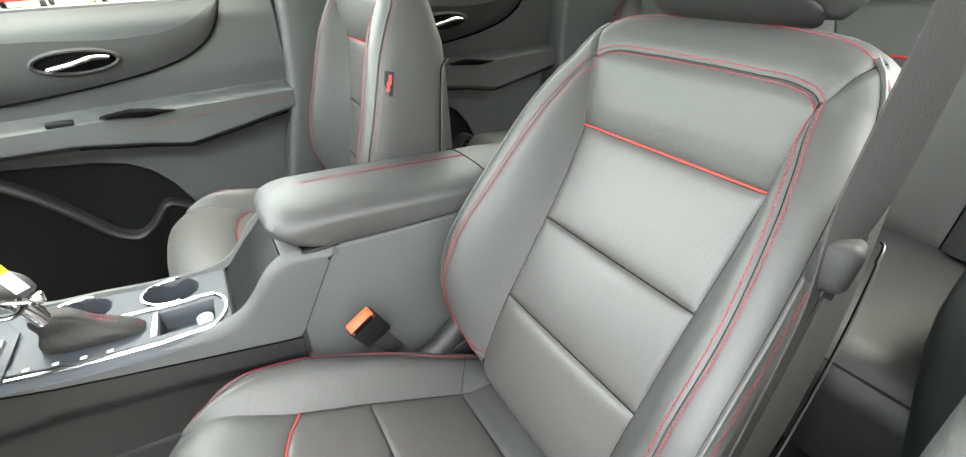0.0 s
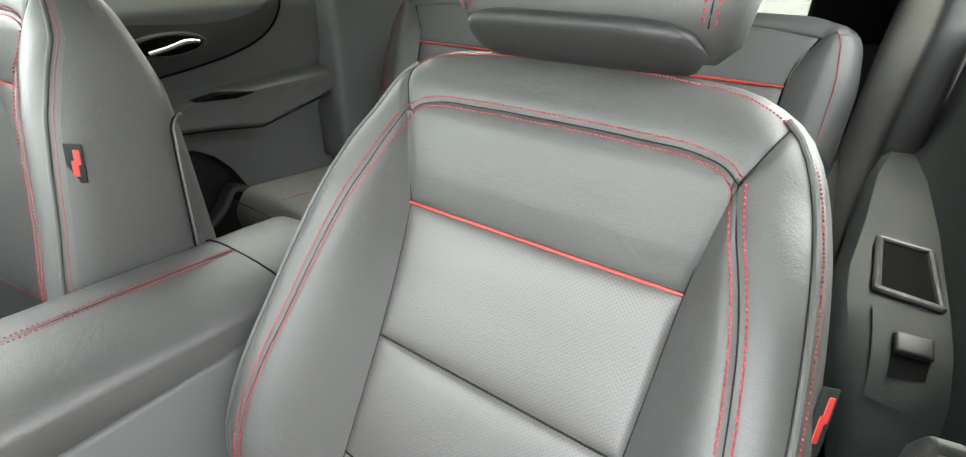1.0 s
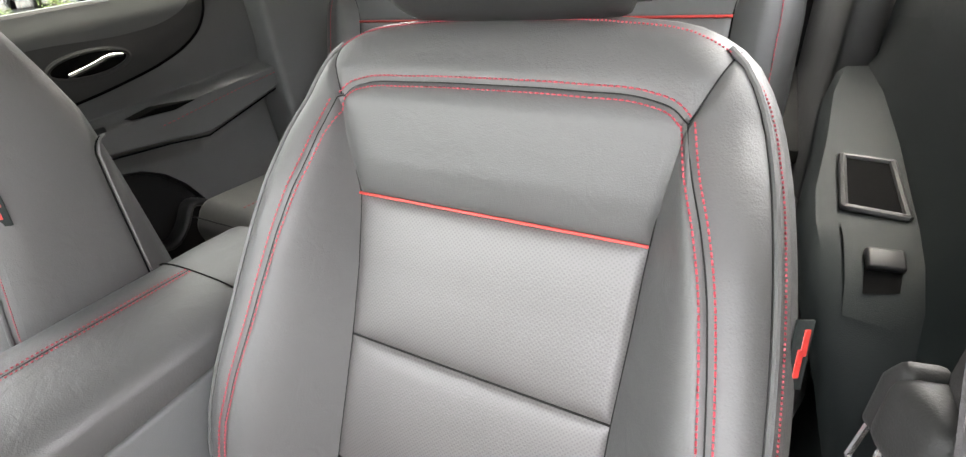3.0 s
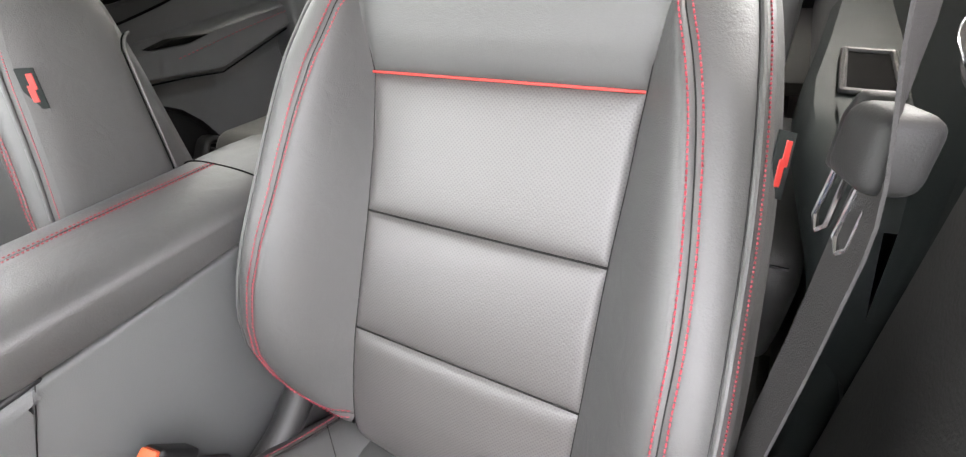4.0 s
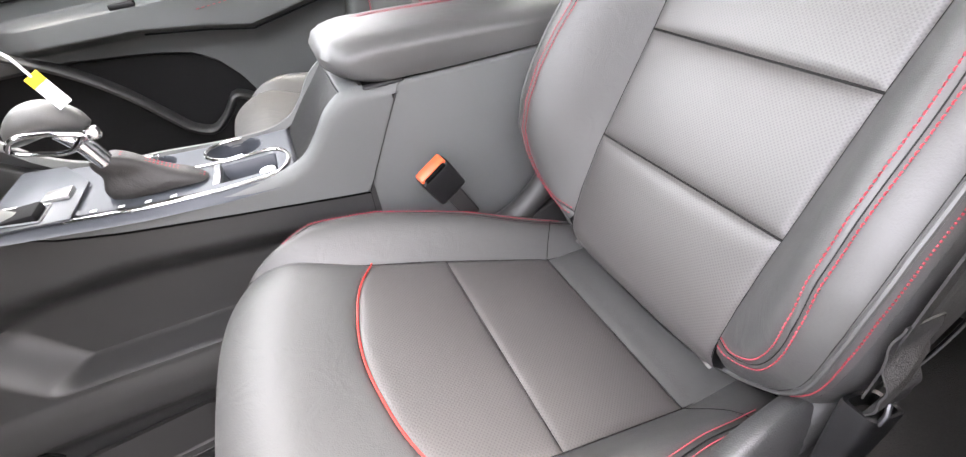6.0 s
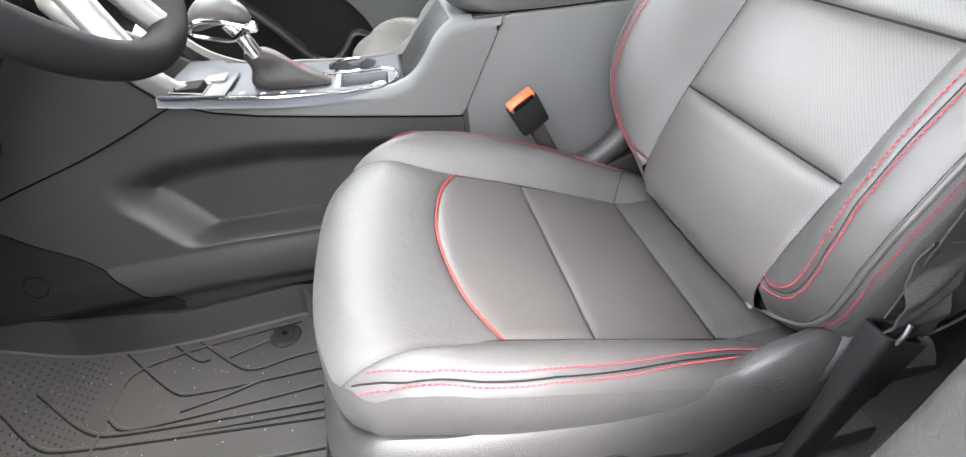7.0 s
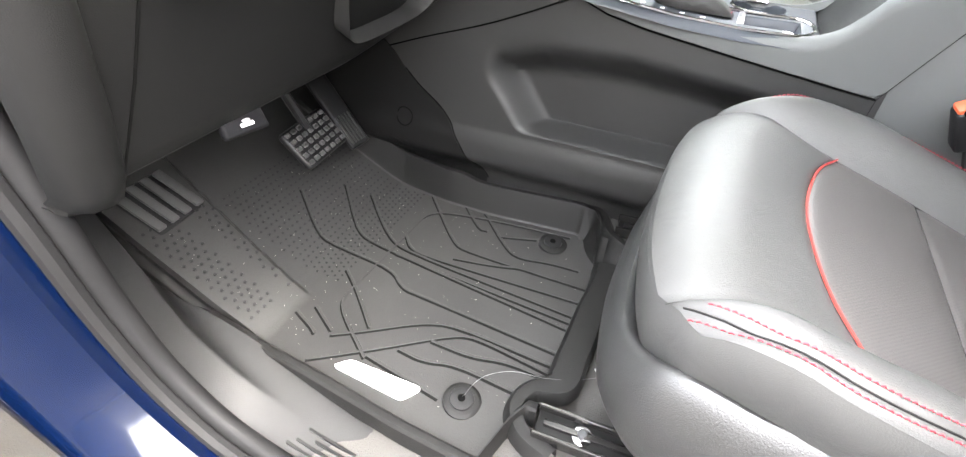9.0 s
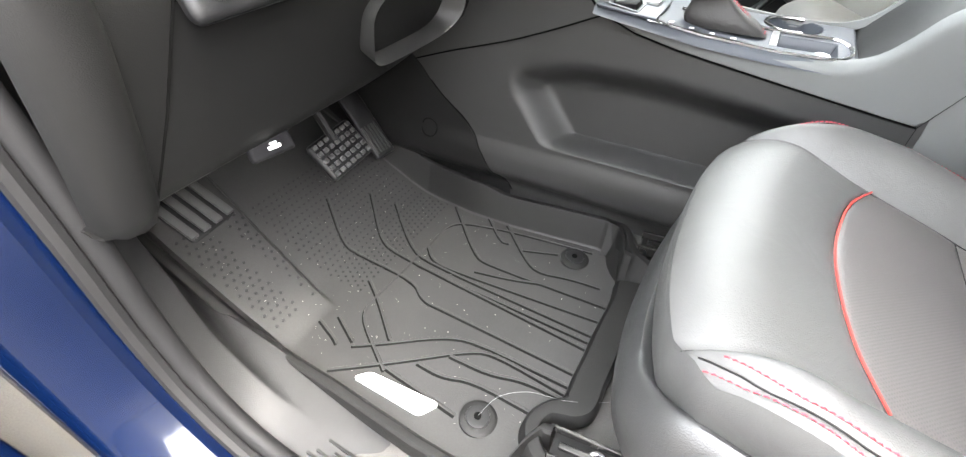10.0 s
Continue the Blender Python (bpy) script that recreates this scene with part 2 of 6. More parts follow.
# ---------------------------------------------------------------- a padded face (backrest or cushion) in its own axes
class Pad:
    """Points (u, v, d) of a padded face: u across, v along, d out of it."""

    def __init__(self, origin, tilt, outline, ridge, seam, height, middle, roll):
        self.o = np.array(origin)
        c, s = math.cos(radians(tilt)), math.sin(radians(tilt))
        self.V, self.N = np.array((0, c, s)), np.array((0, -s, c))
        half = spline(outline, 60)
        self.half = half
        self.line = np.vstack([half, (half * (-1, 1))[::-1][1:]])
        self.ridge, self.seam, self.height, self.middle, self.roll = ridge, seam, height, middle, roll
        self.nose = 0.0
        self.front = np.array(sorted((abs(a), b) for a, b in half if b > 0.40))

    def depth(self, u, v):
        au = abs(u)
        ui, us, h, m = curve(v, self.seam), curve(v, self.ridge), curve(v, self.height), curve(v, self.middle)
        if au <= ui:
            d = m
        elif au <= us:
            d = m + (h - m) * math.sin((au - ui) / max(us - ui, 1e-4) * math.pi / 2) ** 1.25
        else:
            d = h - 0.12 * (au - us)
        a, b = self.line[:-1], self.line[1:]
        p = np.array((u, v if not self.nose else min(v, 0.33)))
        w = np.clip(((p - a) * (b - a)).sum(1) / ((b - a) ** 2).sum(1), 0, 1)
        e = np.sqrt((((a + w[:, None] * (b - a)) - p) ** 2).sum(1).min())
        R = self.roll
        e += 0.15 * R
        if e < R:
            d -= R - math.sqrt(max(R * R - (R - e) ** 2, 0))
        if self.nose:
            # the front edge rolls over in a wide curve
            R = self.nose
            e = max(float(np.interp(au, self.front[:, 0], self.front[:, 1])) - v, 0) + 0.15 * R
            if e < R:
                d -= R - math.sqrt(R * R - (R - e) ** 2)
        return d

    def at(self, u, v, lift=0.0):
        return self.raw(u, v, self.depth(u, v) + lift)

    def raw(self, u, v, d):
        return self.o + np.array((u, 0, 0)) + v * self.V + d * self.N

    def panel(self, left, right, n=26, m=22, groove=0.0032, width=0.0045, puff=0.0, open_sides=""):
        """A leather panel between two curves of (u, v), its edges drawn down into the seams."""
        def steps(k):
            a = np.linspace(0, 1, k)
            return 0.5 * a + 0.5 * (0.5 - 0.5 * np.cos(np.pi * a))
        L, R = spline(left, 40), spline(right, 40)
        pick = lambda C, t: np.array([np.interp(t, np.linspace(0, 1, 40), C[:, i]) for i in (0, 1)])
        rows = []
        for t in steps(m):
            a, b = pick(L, t), pick(R, t)
            ln = np.linalg.norm(b - a)
            row = []
            for s in steps(n):
                p = a + s * (b - a)
                hgt = np.linalg.norm(L[-1] - L[0]) * 0.5 + np.linalg.norm(R[-1] - R[0]) * 0.5
                e = min(9 if "l" in open_sides else s * ln, 9 if "r" in open_sides else (1 - s) * ln,
                        9 if "b" in open_sides else t * hgt, 9 if "t" in open_sides else (1 - t) * hgt)
                lift = -groove * math.exp(-e / width) + puff * (16 * s * (1 - s) * t * (1 - t)) ** 0.5
                row.append(self.at(p[0], p[1], lift))
            rows.append(row)
        return grid(rows)

    def cord(self, points, n=60, lift=0.0, r=0.0014):
        return tube([self.at(u, v, lift) for u, v in spline(points, n)], r, 6)

    def stitches(self, points, side, lift=0.0006, pitch=0.0048, r=0.00072, length=0.0031):
        """A row of single thread stitches along a line, set off to one side of it."""
        C = spline(points, 160)
        seg = np.r_[0, np.cumsum(np.linalg.norm(np.diff(C, axis=0), axis=1))]
        T = np.gradient(C, axis=0)
        T /= np.linalg.norm(T, axis=1)[:, None]
        C = C + side * np.c_[-T[:, 1], T[:, 0]]
        items = []
        s = 0.003
        while s + length < seg[-1]:
            ends = [[np.interp(q, seg, C[:, i]) for i in (0, 1)] for q in (s, s + length / 2, s + length)]
            pts = [self.at(*ends[0], lift - 0.0006), self.at(*ends[1], lift + 0.0006), self.at(*ends[2], lift - 0.0006)]
            items.append(tube(pts, r, 5))
            s += pitch
        return merge(*items)


def mirror(points):
    return [(-u, v) for u, v in points]


# ---------------------------------------------------------------- front seat
def perf_for(tilt):
    m = material("perforated_leather", (0.067, 0.0620, 0.0600), 0.46, grain=0.25, size=500, bump=0.3, spread=0.08, spec=0.80)
    return perforate(m, (0, math.cos(radians(tilt)), math.sin(radians(tilt))))


BACK_RIM = [(0.0, 0.026), (0.10, 0.029), (0.138, 0.035), (0.168, 0.045), (0.200, 0.062), (0.228, 0.086), (0.247, 0.114), (0.257, 0.150), (0.261, 0.20), (0.260, 0.26), (0.256, 0.33), (0.249, 0.415), (0.237, 0.50), (0.225, 0.56),
            (0.212, 0.602), (0.190, 0.638), (0.158, 0.659), (0.10, 0.669), (0.0, 0.672)]
BACK_RIDGE = [(0.06, 0.141), (0.08, 0.170), (0.10, 0.199), (0.13, 0.213), (0.16, 0.218), (0.23, 0.2175), (0.30, 0.212), (0.39, 0.202), (0.47, 0.189), (0.55, 0.168), (0.588, 0.160), (0.67, 0.19)]
BACK_SEAM = [(0.0, 0.136), (0.07, 0.139), (0.20, 0.141), (0.34, 0.141), (0.49, 0.146), (0.55, 0.152), (0.588, 0.1595), (0.64, 0.196)]
BACK_HEIGHT = [(0.03, -0.040), (0.06, -0.016), (0.08, 0.006), (0.10, 0.027), (0.13, 0.052), (0.16, 0.072), (0.20, 0.085), (0.25, 0.090), (0.30, 0.088), (0.37, 0.080), (0.45, 0.073), (0.50, 0.067), (0.55, 0.055), (0.588, 0.042), (0.67, 0.030)]
BACK_MID = [(0.0, -0.034), (0.05, -0.020), (0.08, -0.012), (0.12, -0.005), (0.18, 0.0), (0.42, 0.0), (0.495, 0.006), (0.53, 0.020), (0.588, 0.035), (0.62, 0.036), (0.67, 0.028)]
SEAT_RIM = [(0.215, -0.09), (0.234, 0.0), (0.242, 0.10), (0.248, 0.20), (0.250, 0.28), (0.246, 0.33), (0.236, 0.375), (0.217, 0.408), (0.193, 0.4285), (0.149, 0.447), (0.087, 0.459), (0.04, 0.462), (0.0, 0.4625)]
SEAT_RIDGE = [(-0.1, 0.190), (0.0, 0.203), (0.16, 0.214), (0.28, 0.222), (0.33, 0.219), (0.38, 0.207), (0.43, 0.197)]
SEAT_SEAM = [(-0.1, 0.143), (0.0, 0.149), (0.17, 0.160), (0.283, 0.165), (0.36, 0.176), (0.43, 0.193)]
SEAT_CREST = [(-0.09, 0.194), (0.05, 0.208), (0.12, 0.221), (0.22, 0.237), (0.30, 0.240)]
SEAT_HEIGHT = [(-0.1, 0.040), (0.0, 0.042), (0.12, 0.051), (0.26, 0.050), (0.31, 0.043), (0.354, 0.036), (0.397, 0.026), (0.43, 0.014)]
SEAT_MID = [(-0.1, 0.036), (-0.05, 0.019), (-0.02, 0.008), (0.0, 0.005), (0.20, 0.007), (0.33, 0.004), (0.47, 0.0)]


def front_seat(name, label, at=(0, 0, 0), recline=30.5):
    seat = thing(name, label, "car seat", at, group="front seats")
    add = lambda nm, geo, mat, lab="", parent=seat, smooth=True: finish(nm, *geo, mat, parent, lab, smooth)
    # backrest: tilt turns "along" to lean back by 30.5 degrees and "out" towards the front
    B = Pad((0, 0.05, 0.665), 90 + recline, BACK_RIM, BACK_RIDGE, BACK_SEAM, BACK_HEIGHT, BACK_MID, 0.038)
    B.N = -B.N
    ui = lambda v: float(curve(v, BACK_SEAM))
    us = lambda v: float(curve(v, BACK_RIDGE))
    side = lambda vs: [(ui(v), v) for v in vs]
    perf_back, perf_seat = perf_for(90 + recline), perf_for(21.4)
    back = add("backrest", B_shell(B), LEATHER, "dark grey leather backrest side and rear cover")
    for i, (v0, v1) in enumerate(((0.030, 0.199), (0.199, 0.343), (0.343, 0.497))):
        vs = np.linspace(v0, v1, 5)
        add("insert_panel", B.panel(mirror(side(vs)), side(vs), 40, 26, puff=0.006), perf_back, "perforated dark grey leather panel", back)
    head = [(-0.160, 0.588), (-0.149, 0.598), (-0.13, 0.604), (-0.08, 0.607), (0.0, 0.608), (0.08, 0.607), (0.13, 0.604), (0.149, 0.598), (0.160, 0.588)]
    # upper insert between piping and the stitched top seam
    rows_b = [(x, 0.497) for x in np.linspace(-0.146, 0.146, 9)]
    add("upper_panel", B.panel(rows_b, head, 26, 40, puff=0.004), LEATHER, "", back)
    kt = int(np.argmax(B.half[:, 1] > 0.632))
    crown = [tuple(p) for p in B.half[kt:]]
    top = mirror(crown) + crown[::-1][1:]
    add("top_panel", B.panel(head, top, 14, 44, groove=0.003, open_sides="r"), LEATHER, "", back)
    for sgn in (1, -1):
        fl = (lambda c: c) if sgn > 0 else mirror
        inner = side(np.linspace(0.078, 0.588, 12))
        ridge = [(0.140, 0.077), (0.172, 0.082), (0.196, 0.098), (0.2115, 0.125), (0.2185, 0.16)] + [(us(v) + (-0.003 if sgn > 0 else 0.006) * smooth(0.22, 0.36, v) * (1 - smooth(0.50, 0.588, v)), v) for v in np.linspace(0.20, 0.588, 12)]
        add("bolster_panel", B.panel(fl(inner), fl(ridge), 22, 50, groove=0.003), LEATHER, "", back)
        rim = [tuple(p) for p in B.half[:kt + 1] if p[0] > 0.138]
        ec = np.array(rim[-1])
        outer = ridge + [tuple(np.array((0.160, 0.588)) * (1 - q) + ec * q) for q in (0.25, 0.5, 0.75, 1.0)]
        outer[0] = (0.1385, 0.0755)
        add("outer_bolster", B.panel(fl(outer), fl(rim), 18, 60, groove=0.003, open_sides="r"), LEATHER, "", back)
        for off in (0.0047, -0.0047):
            add("stitching", B.stitches(fl(ridge), off), RED, "red double topstitching", back)
        add("seam_cord", B.cord(fl(ridge), 90, -0.0028, 0.0006), SEAM, "", back)
        add("seam_cord", B.cord(fl((side(np.linspace(0.05, 0.588, 12)) + outer[-4:])), 90, -0.0028, 0.0007), SEAM, "", back)
        C = np.array(fl(rim))
        C = C * (0.965, 1)
        ring = [B.at(p[0], p[1], 0.0014) for p in C]
        add("edge_piping", tube(ring, 0.0026, 8), LEATHER, "", back)
        add("seam_cord", tube([B.at(p[0] * 0.986, p[1], 0.0) for p in C], 0.0004, 6), SEAM, "", back)
        dash = [B.at(p[0] * 0.985, p[1] - 0.006 * smooth(0.60, 0.66, p[1]), 0.0006) for p in np.array(fl(spline([tuple(p) for p in B.half if p[1] > 0.08], 480)))]
        add("edge_stitching", merge(*[tube(dash[i:i + 2], 0.0008, 5) for i in range(0, 478, 2)]), RED, "red edge stitching", back)
    for off in (0.0047, -0.0047):
        add("stitching", B.stitches(head, off), RED, "red double topstitching", back)
    add("seam_cord", B.cord(head, 90, -0.0028, 0.0006), SEAM, "", back)
    for v in (0.199, 0.343):
        add("seam_cord", B.cord([(-0.141, v), (0, v), (0.141, v)], 40, -0.0022, 0.0012), SEAM, "", back)
    add("piping", B.cord([(-0.146, 0.497), (0, 0.497), (0.146, 0.497)], 60, 0.0004, 0.0015), REDPIPE, "bright red piping", back)
    # rear cover panel on the inner side wall, its seam turning back in a rounded corner
    for sgn in (1, -1):
        seam = []
        for v in np.linspace(0.12, 0.475, 30):
            u = float(np.interp(v, *B.half[:44].T[::-1]))
            seam.append(B.raw(sgn * (u + 0.0015), v, -0.078 + 0.008 * smooth(0.25, 0.46, v)))
        u = float(np.interp(0.48, *B.half[:44].T[::-1]))
        for q in np.linspace(0.1, 1, 10):
            a = q * math.pi / 2
            seam.append(B.raw(sgn * (u + 0.0005 - 0.010 * q * q), 0.475 + 0.024 * math.sin(a), -0.070 - 0.016 * (1 - math.cos(a))))
        add("side_seam", tube(seam, 0.0011, 6), BLACK, "", back)
        ridge_line = [p + (B.N * -0.004) for p in seam]
        add("seam_welt", tube(ridge_line, 0.0022, 6), LEATHER, "", back)
    # headrest on two posts
    hr = B.raw(0, 0.780, 0.030)
    rings = []
    for x, k in [(-0.131, 0.55), (-0.127, 0.82), (-0.112, 0.97), (-0.06, 1.0), (0, 1.0), (0.06, 1.0), (0.112, 0.97), (0.127, 0.82), (0.131, 0.55)]:
        ring = []
        for a in np.linspace(0, 2 * math.pi, 28, endpoint=False):
            cu, cv = math.cos(a), math.sin(a)
            p = 0.55
            vv = 0.098 * k * math.copysign(abs(cv) ** p, cv)
            dd = 0.052 * k * math.copysign(abs(cu) ** p, cu)
            ring.append(hr + np.array((x, 0, 0)) + B.V * vv + B.N * (dd + 0.012 * (vv / 0.098)))
        rings.append(ring)
    headrest = add("headrest", loft(rings), LEATHER, "padded dark grey leather headrest with red stitching")
    for sgn in (-1, 1):
        for q in (0.1045, 0.1135):
            kq = float(np.interp(q, [0.06, 0.112, 0.127], [1.0, 0.97, 0.82]))
            pts = [hr + np.array((sgn * q, 0, 0)) + B.V * vv + B.N * (0.052 * kq * (1 - min(1, abs(vv) / (0.098 * kq)) ** 3.636) ** 0.275 + 0.012 * vv / 0.098 + 0.0004) for vv in np.linspace(-0.086, 0.086, 68)]
            add("stitching", merge(*[tube(pts[i:i + 2], 0.0011, 5) for i in range(0, 67, 2)]), RED, "red topstitching", headrest)
        kq = 0.965
        add("seam_cord", tube([hr + np.array((sgn * 0.109, 0, 0)) + B.V * vv + B.N * (0.052 * kq * (1 - min(1, abs(vv) / (0.098 * kq)) ** 3.636) ** 0.275 + 0.012 * vv / 0.098 - 0.0004) for vv in np.linspace(-0.088, 0.088, 40)], 0.0010, 5), SEAM, "", headrest)
        add("post", tube([B.raw(sgn * 0.062, v, -0.035) for v in np.linspace(0.62, 0.78, 5)], 0.006, 10), STEEL, "steel headrest post", headrest)
        add("post_collar", disc(B.raw(sgn * 0.062, 0.655, -0.035), B.V, 0.014, 0.022), DARK, "", headrest)
    under = []
    for x, k in [(0.110 * q, 1.05 * (1 - abs(q) ** 5) ** 0.5 + 0.12) for q in np.linspace(-1, 1, 25)]:
        under.append([hr + np.array((x, 0, 0)) + B.V * (-0.098 + 0.014 * k * math.sin(a) - 0.001) + B.N * (0.040 * k * math.cos(a) - 0.002) for a in np.linspace(0, 2 * math.pi, 24, endpoint=False)])
    add("lower_cap", loft(under), PLASTIC, "", headrest)
    # side tag
    W = np.array((-0.62, 0, 0)) - B.N * 0.785
    Y = np.cross(B.V, W)
    tm = Matrix([(*r, 0) for r in np.c_[W, Y, B.V]] + [(0, 0, 0, 1)])
    tm.translation = B.raw(-0.2455, 0.451, 0.046)
    tag = add("side_tag", rbox((-0.002, -0.0009, -0.023), (0.016, 0.0009, 0.023), 0.0006, 2, tm), DOORTRIM, "grey woven side tag with a red mark", back)
    for x0, z0, z1 in ((0.0065, -0.001, 0.017), (0.0035, -0.015, 0.004)):
        add("tag_mark", rbox((x0, -0.0014, z0), (x0 + 0.0065, 0.0014, z1), 0.0005, 1, tm), REDPIPE, "", tag)
    # dark box fills the crease behind the cushion, standing for its shade
    add("bight_shade", rbox((-0.165, -0.055, 0.57), (0.165, 0.005, 0.618), 0.012, 3), DARK)
    # cushion
    Cn = Pad((0, 0.043, 0.64), 21.4, SEAT_RIM, SEAT_RIDGE, SEAT_SEAM, SEAT_HEIGHT, SEAT_MID, 0.026)
    Cn.nose = 0.086
    ci = lambda v: float(curve(v, SEAT_SEAM))
    cushion = add("cushion", C_shell(Cn), LEATHER, "dark grey leather cushion sides and front")
    add("rear_panel", Cn.panel([(-0.150, -0.09), (-0.150, 0.002)], [(0.150, -0.09), (0.150, 0.002)], 30, 12, puff=0.004), LEATHER, "", cushion)
    pip = [(-0.165, 0.279), (-0.12, 0.303), (-0.06, 0.319), (0, 0.325), (0.06, 0.319), (0.12, 0.303), (0.165, 0.279)]
    midl = [(x, 0.172) for x in np.linspace(-0.160, 0.160, 7)]
    rearl = [(x, 0.002) for x in np.linspace(-0.150, 0.150, 7)]
    add("insert_panel", Cn.panel(rearl, midl, 26, 30, puff=0.005), perf_seat, "perforated dark grey leather panel", cushion)
    add("insert_panel", Cn.panel(midl, pip, 26, 30, puff=0.004), perf_seat, "perforated dark grey leather panel", cushion)
    kf = int(np.argmax(Cn.half[:, 1] > 0.4275))
    nose = [tuple(p) for p in Cn.half[kf:]]
    corner = np.array(nose[0])
    add("front_panel", Cn.panel(pip, mirror(nose) + nose[::-1][1:], 34, 40, open_sides="r", puff=0.005), LEATHER, "", cushion)
    for sgn in (1, -1):
        fl = (lambda c: c) if sgn > 0 else mirror
        inn = [(ci(v), v) for v in np.linspace(-0.09, 0.26, 8)] + [(0.165, 0.281), (0.170, 0.32), (0.176, 0.36), (0.184, 0.397), tuple(corner)]
        out = [tuple(p) for p in Cn.half[:kf + 1]]
        crest = [(float(curve(v, SEAT_CREST)), v) for v in np.linspace(-0.09, 0.29, 9)] + [(0.237, 0.325), (0.228, 0.362), (0.213, 0.398), (0.202, 0.419)]
        add("side_bolster", Cn.panel(fl(inn), fl(crest + [tuple(corner)]), 24, 48), LEATHER, "", cushion)
        add("side_gusset", Cn.panel(fl(crest + [tuple(corner)]), fl(out), 14, 44, open_sides="r"), LEATHER, "", cushion)
        for off in ((0.0050, -0.0050) if sgn < 0 else (-0.0050,)):
            add("stitching", Cn.stitches(fl([p for p in crest if p[1] > -0.07][:-1] + [(0.2065, 0.412)]), off), RED, "red double topstitching", cushion)
        add("seam_cord", Cn.cord(fl(crest), 80, -0.0026, 0.0009), SEAM, "", cushion)
        add("seam_cord", Cn.cord(fl(inn), 60, -0.0022, 0.0008), SEAM, "", cushion)
        add("seam_cord", Cn.cord(fl([(0.150, 0.003), (0.168, -0.004), (0.188, -0.014), (0.204, -0.024)]), 20, 0.0001, 0.0007), SEAM, "", cushion)
    hull = [tuple(p) for p in Cn.half]
    add("foam", Cn.panel(mirror(hull), hull, 40, 60, groove=0.0062, width=10.0), LEATHER, "", cushion)
    add("seam_cord", Cn.cord(midl, 40, -0.0024, 0.0006), SEAM, "", cushion)
    add("seam_cord", Cn.cord(rearl, 40, -0.0024, 0.0007), SEAM, "", cushion)
    add("piping", Cn.cord(pip, 60, 0.0002, 0.0013), REDPIPE, "bright red piping", cushion)
    return seat


def B_shell(B):
    """Side walls and rear of the backrest."""
    rim = B.line
    rows = []
    for k, off in ((0.0, 0.0), (-0.010, 0.004), (-0.03, 0.007), (-0.07, 0.004), (-0.105, -0.003), (-0.135, -0.012), (-0.155, -0.030), (-0.160, -0.055)):
        row = []
        for u, v in rim:
            c = np.array((u, v - 0.35))
            c = c / np.linalg.norm(c)
            d0 = B.depth(u, v)
            d = d0 + k if k > -0.05 else min(d0 + 0.15 * k, 0.02 + k * float(curve(v, [(0.30, 0.92), (0.475, 0.76), (0.55, 0.68), (0.60, 0.56), (0.637, 0.46), (0.68, 0.26)])))
            row.append(B.raw(u + off * c[0], v + off * c[1], d))
        rows.append(row)
    a = grid(rows)
    m = len(rim)
    last = rows[-1]
    back = grid([last[:m // 2 + 1], [last[m - 1 - i] for i in range(m // 2 + 1)]])
    return merge(a, back)


def C_shell(C):
    """Skirt of the cushion below its padded top."""
    rim = C.line
    rows = []
    for k, off in ((0.0, 0.0), (-0.010, 0.003), (-0.03, 0.003), (-0.05, -0.001), (-0.08, -0.010), (-0.13, -0.026)):
        row = []
        for u, v in rim:
            c = np.array((u, max(v - 0.33, 0) * 2.2))
            c = c / max(np.linalg.norm(c), 1e-6)
            o = off + 0.014 * c[1] ** 2 * smooth(0.0, -0.09, k)
            row.append(C.at(u, v) + np.array((o * c[0], o * c[1], k)))
        rows.append(row)
    return grid(rows)


driver_seat = front_seat("driver_seat", "dark grey leather driver seat with red stitching and piping")
front_seat("passenger_seat", "dark grey leather passenger seat, more upright, beside the console", (0.750, -0.023, 0.002), 10.5)


# ---------------------------------------------------------------- seat base on the door side
def swept(path, profile):
    """A band along a plan path; profile(k) gives (outward, z) pairs at each point k."""
    rows = []
    for k, p in enumerate(path):
        a, b = np.array(path[max(k - 1, 0)]), np.array(path[min(k + 1, len(path) - 1)])
        d = (b - a) / np.linalg.norm(b - a)
        n = np.array((-d[1], d[0]))
        rows.append([(p[0] + n[0] * o, p[1] + n[1] * o, z) for o, z in profile(k)])
    return rows


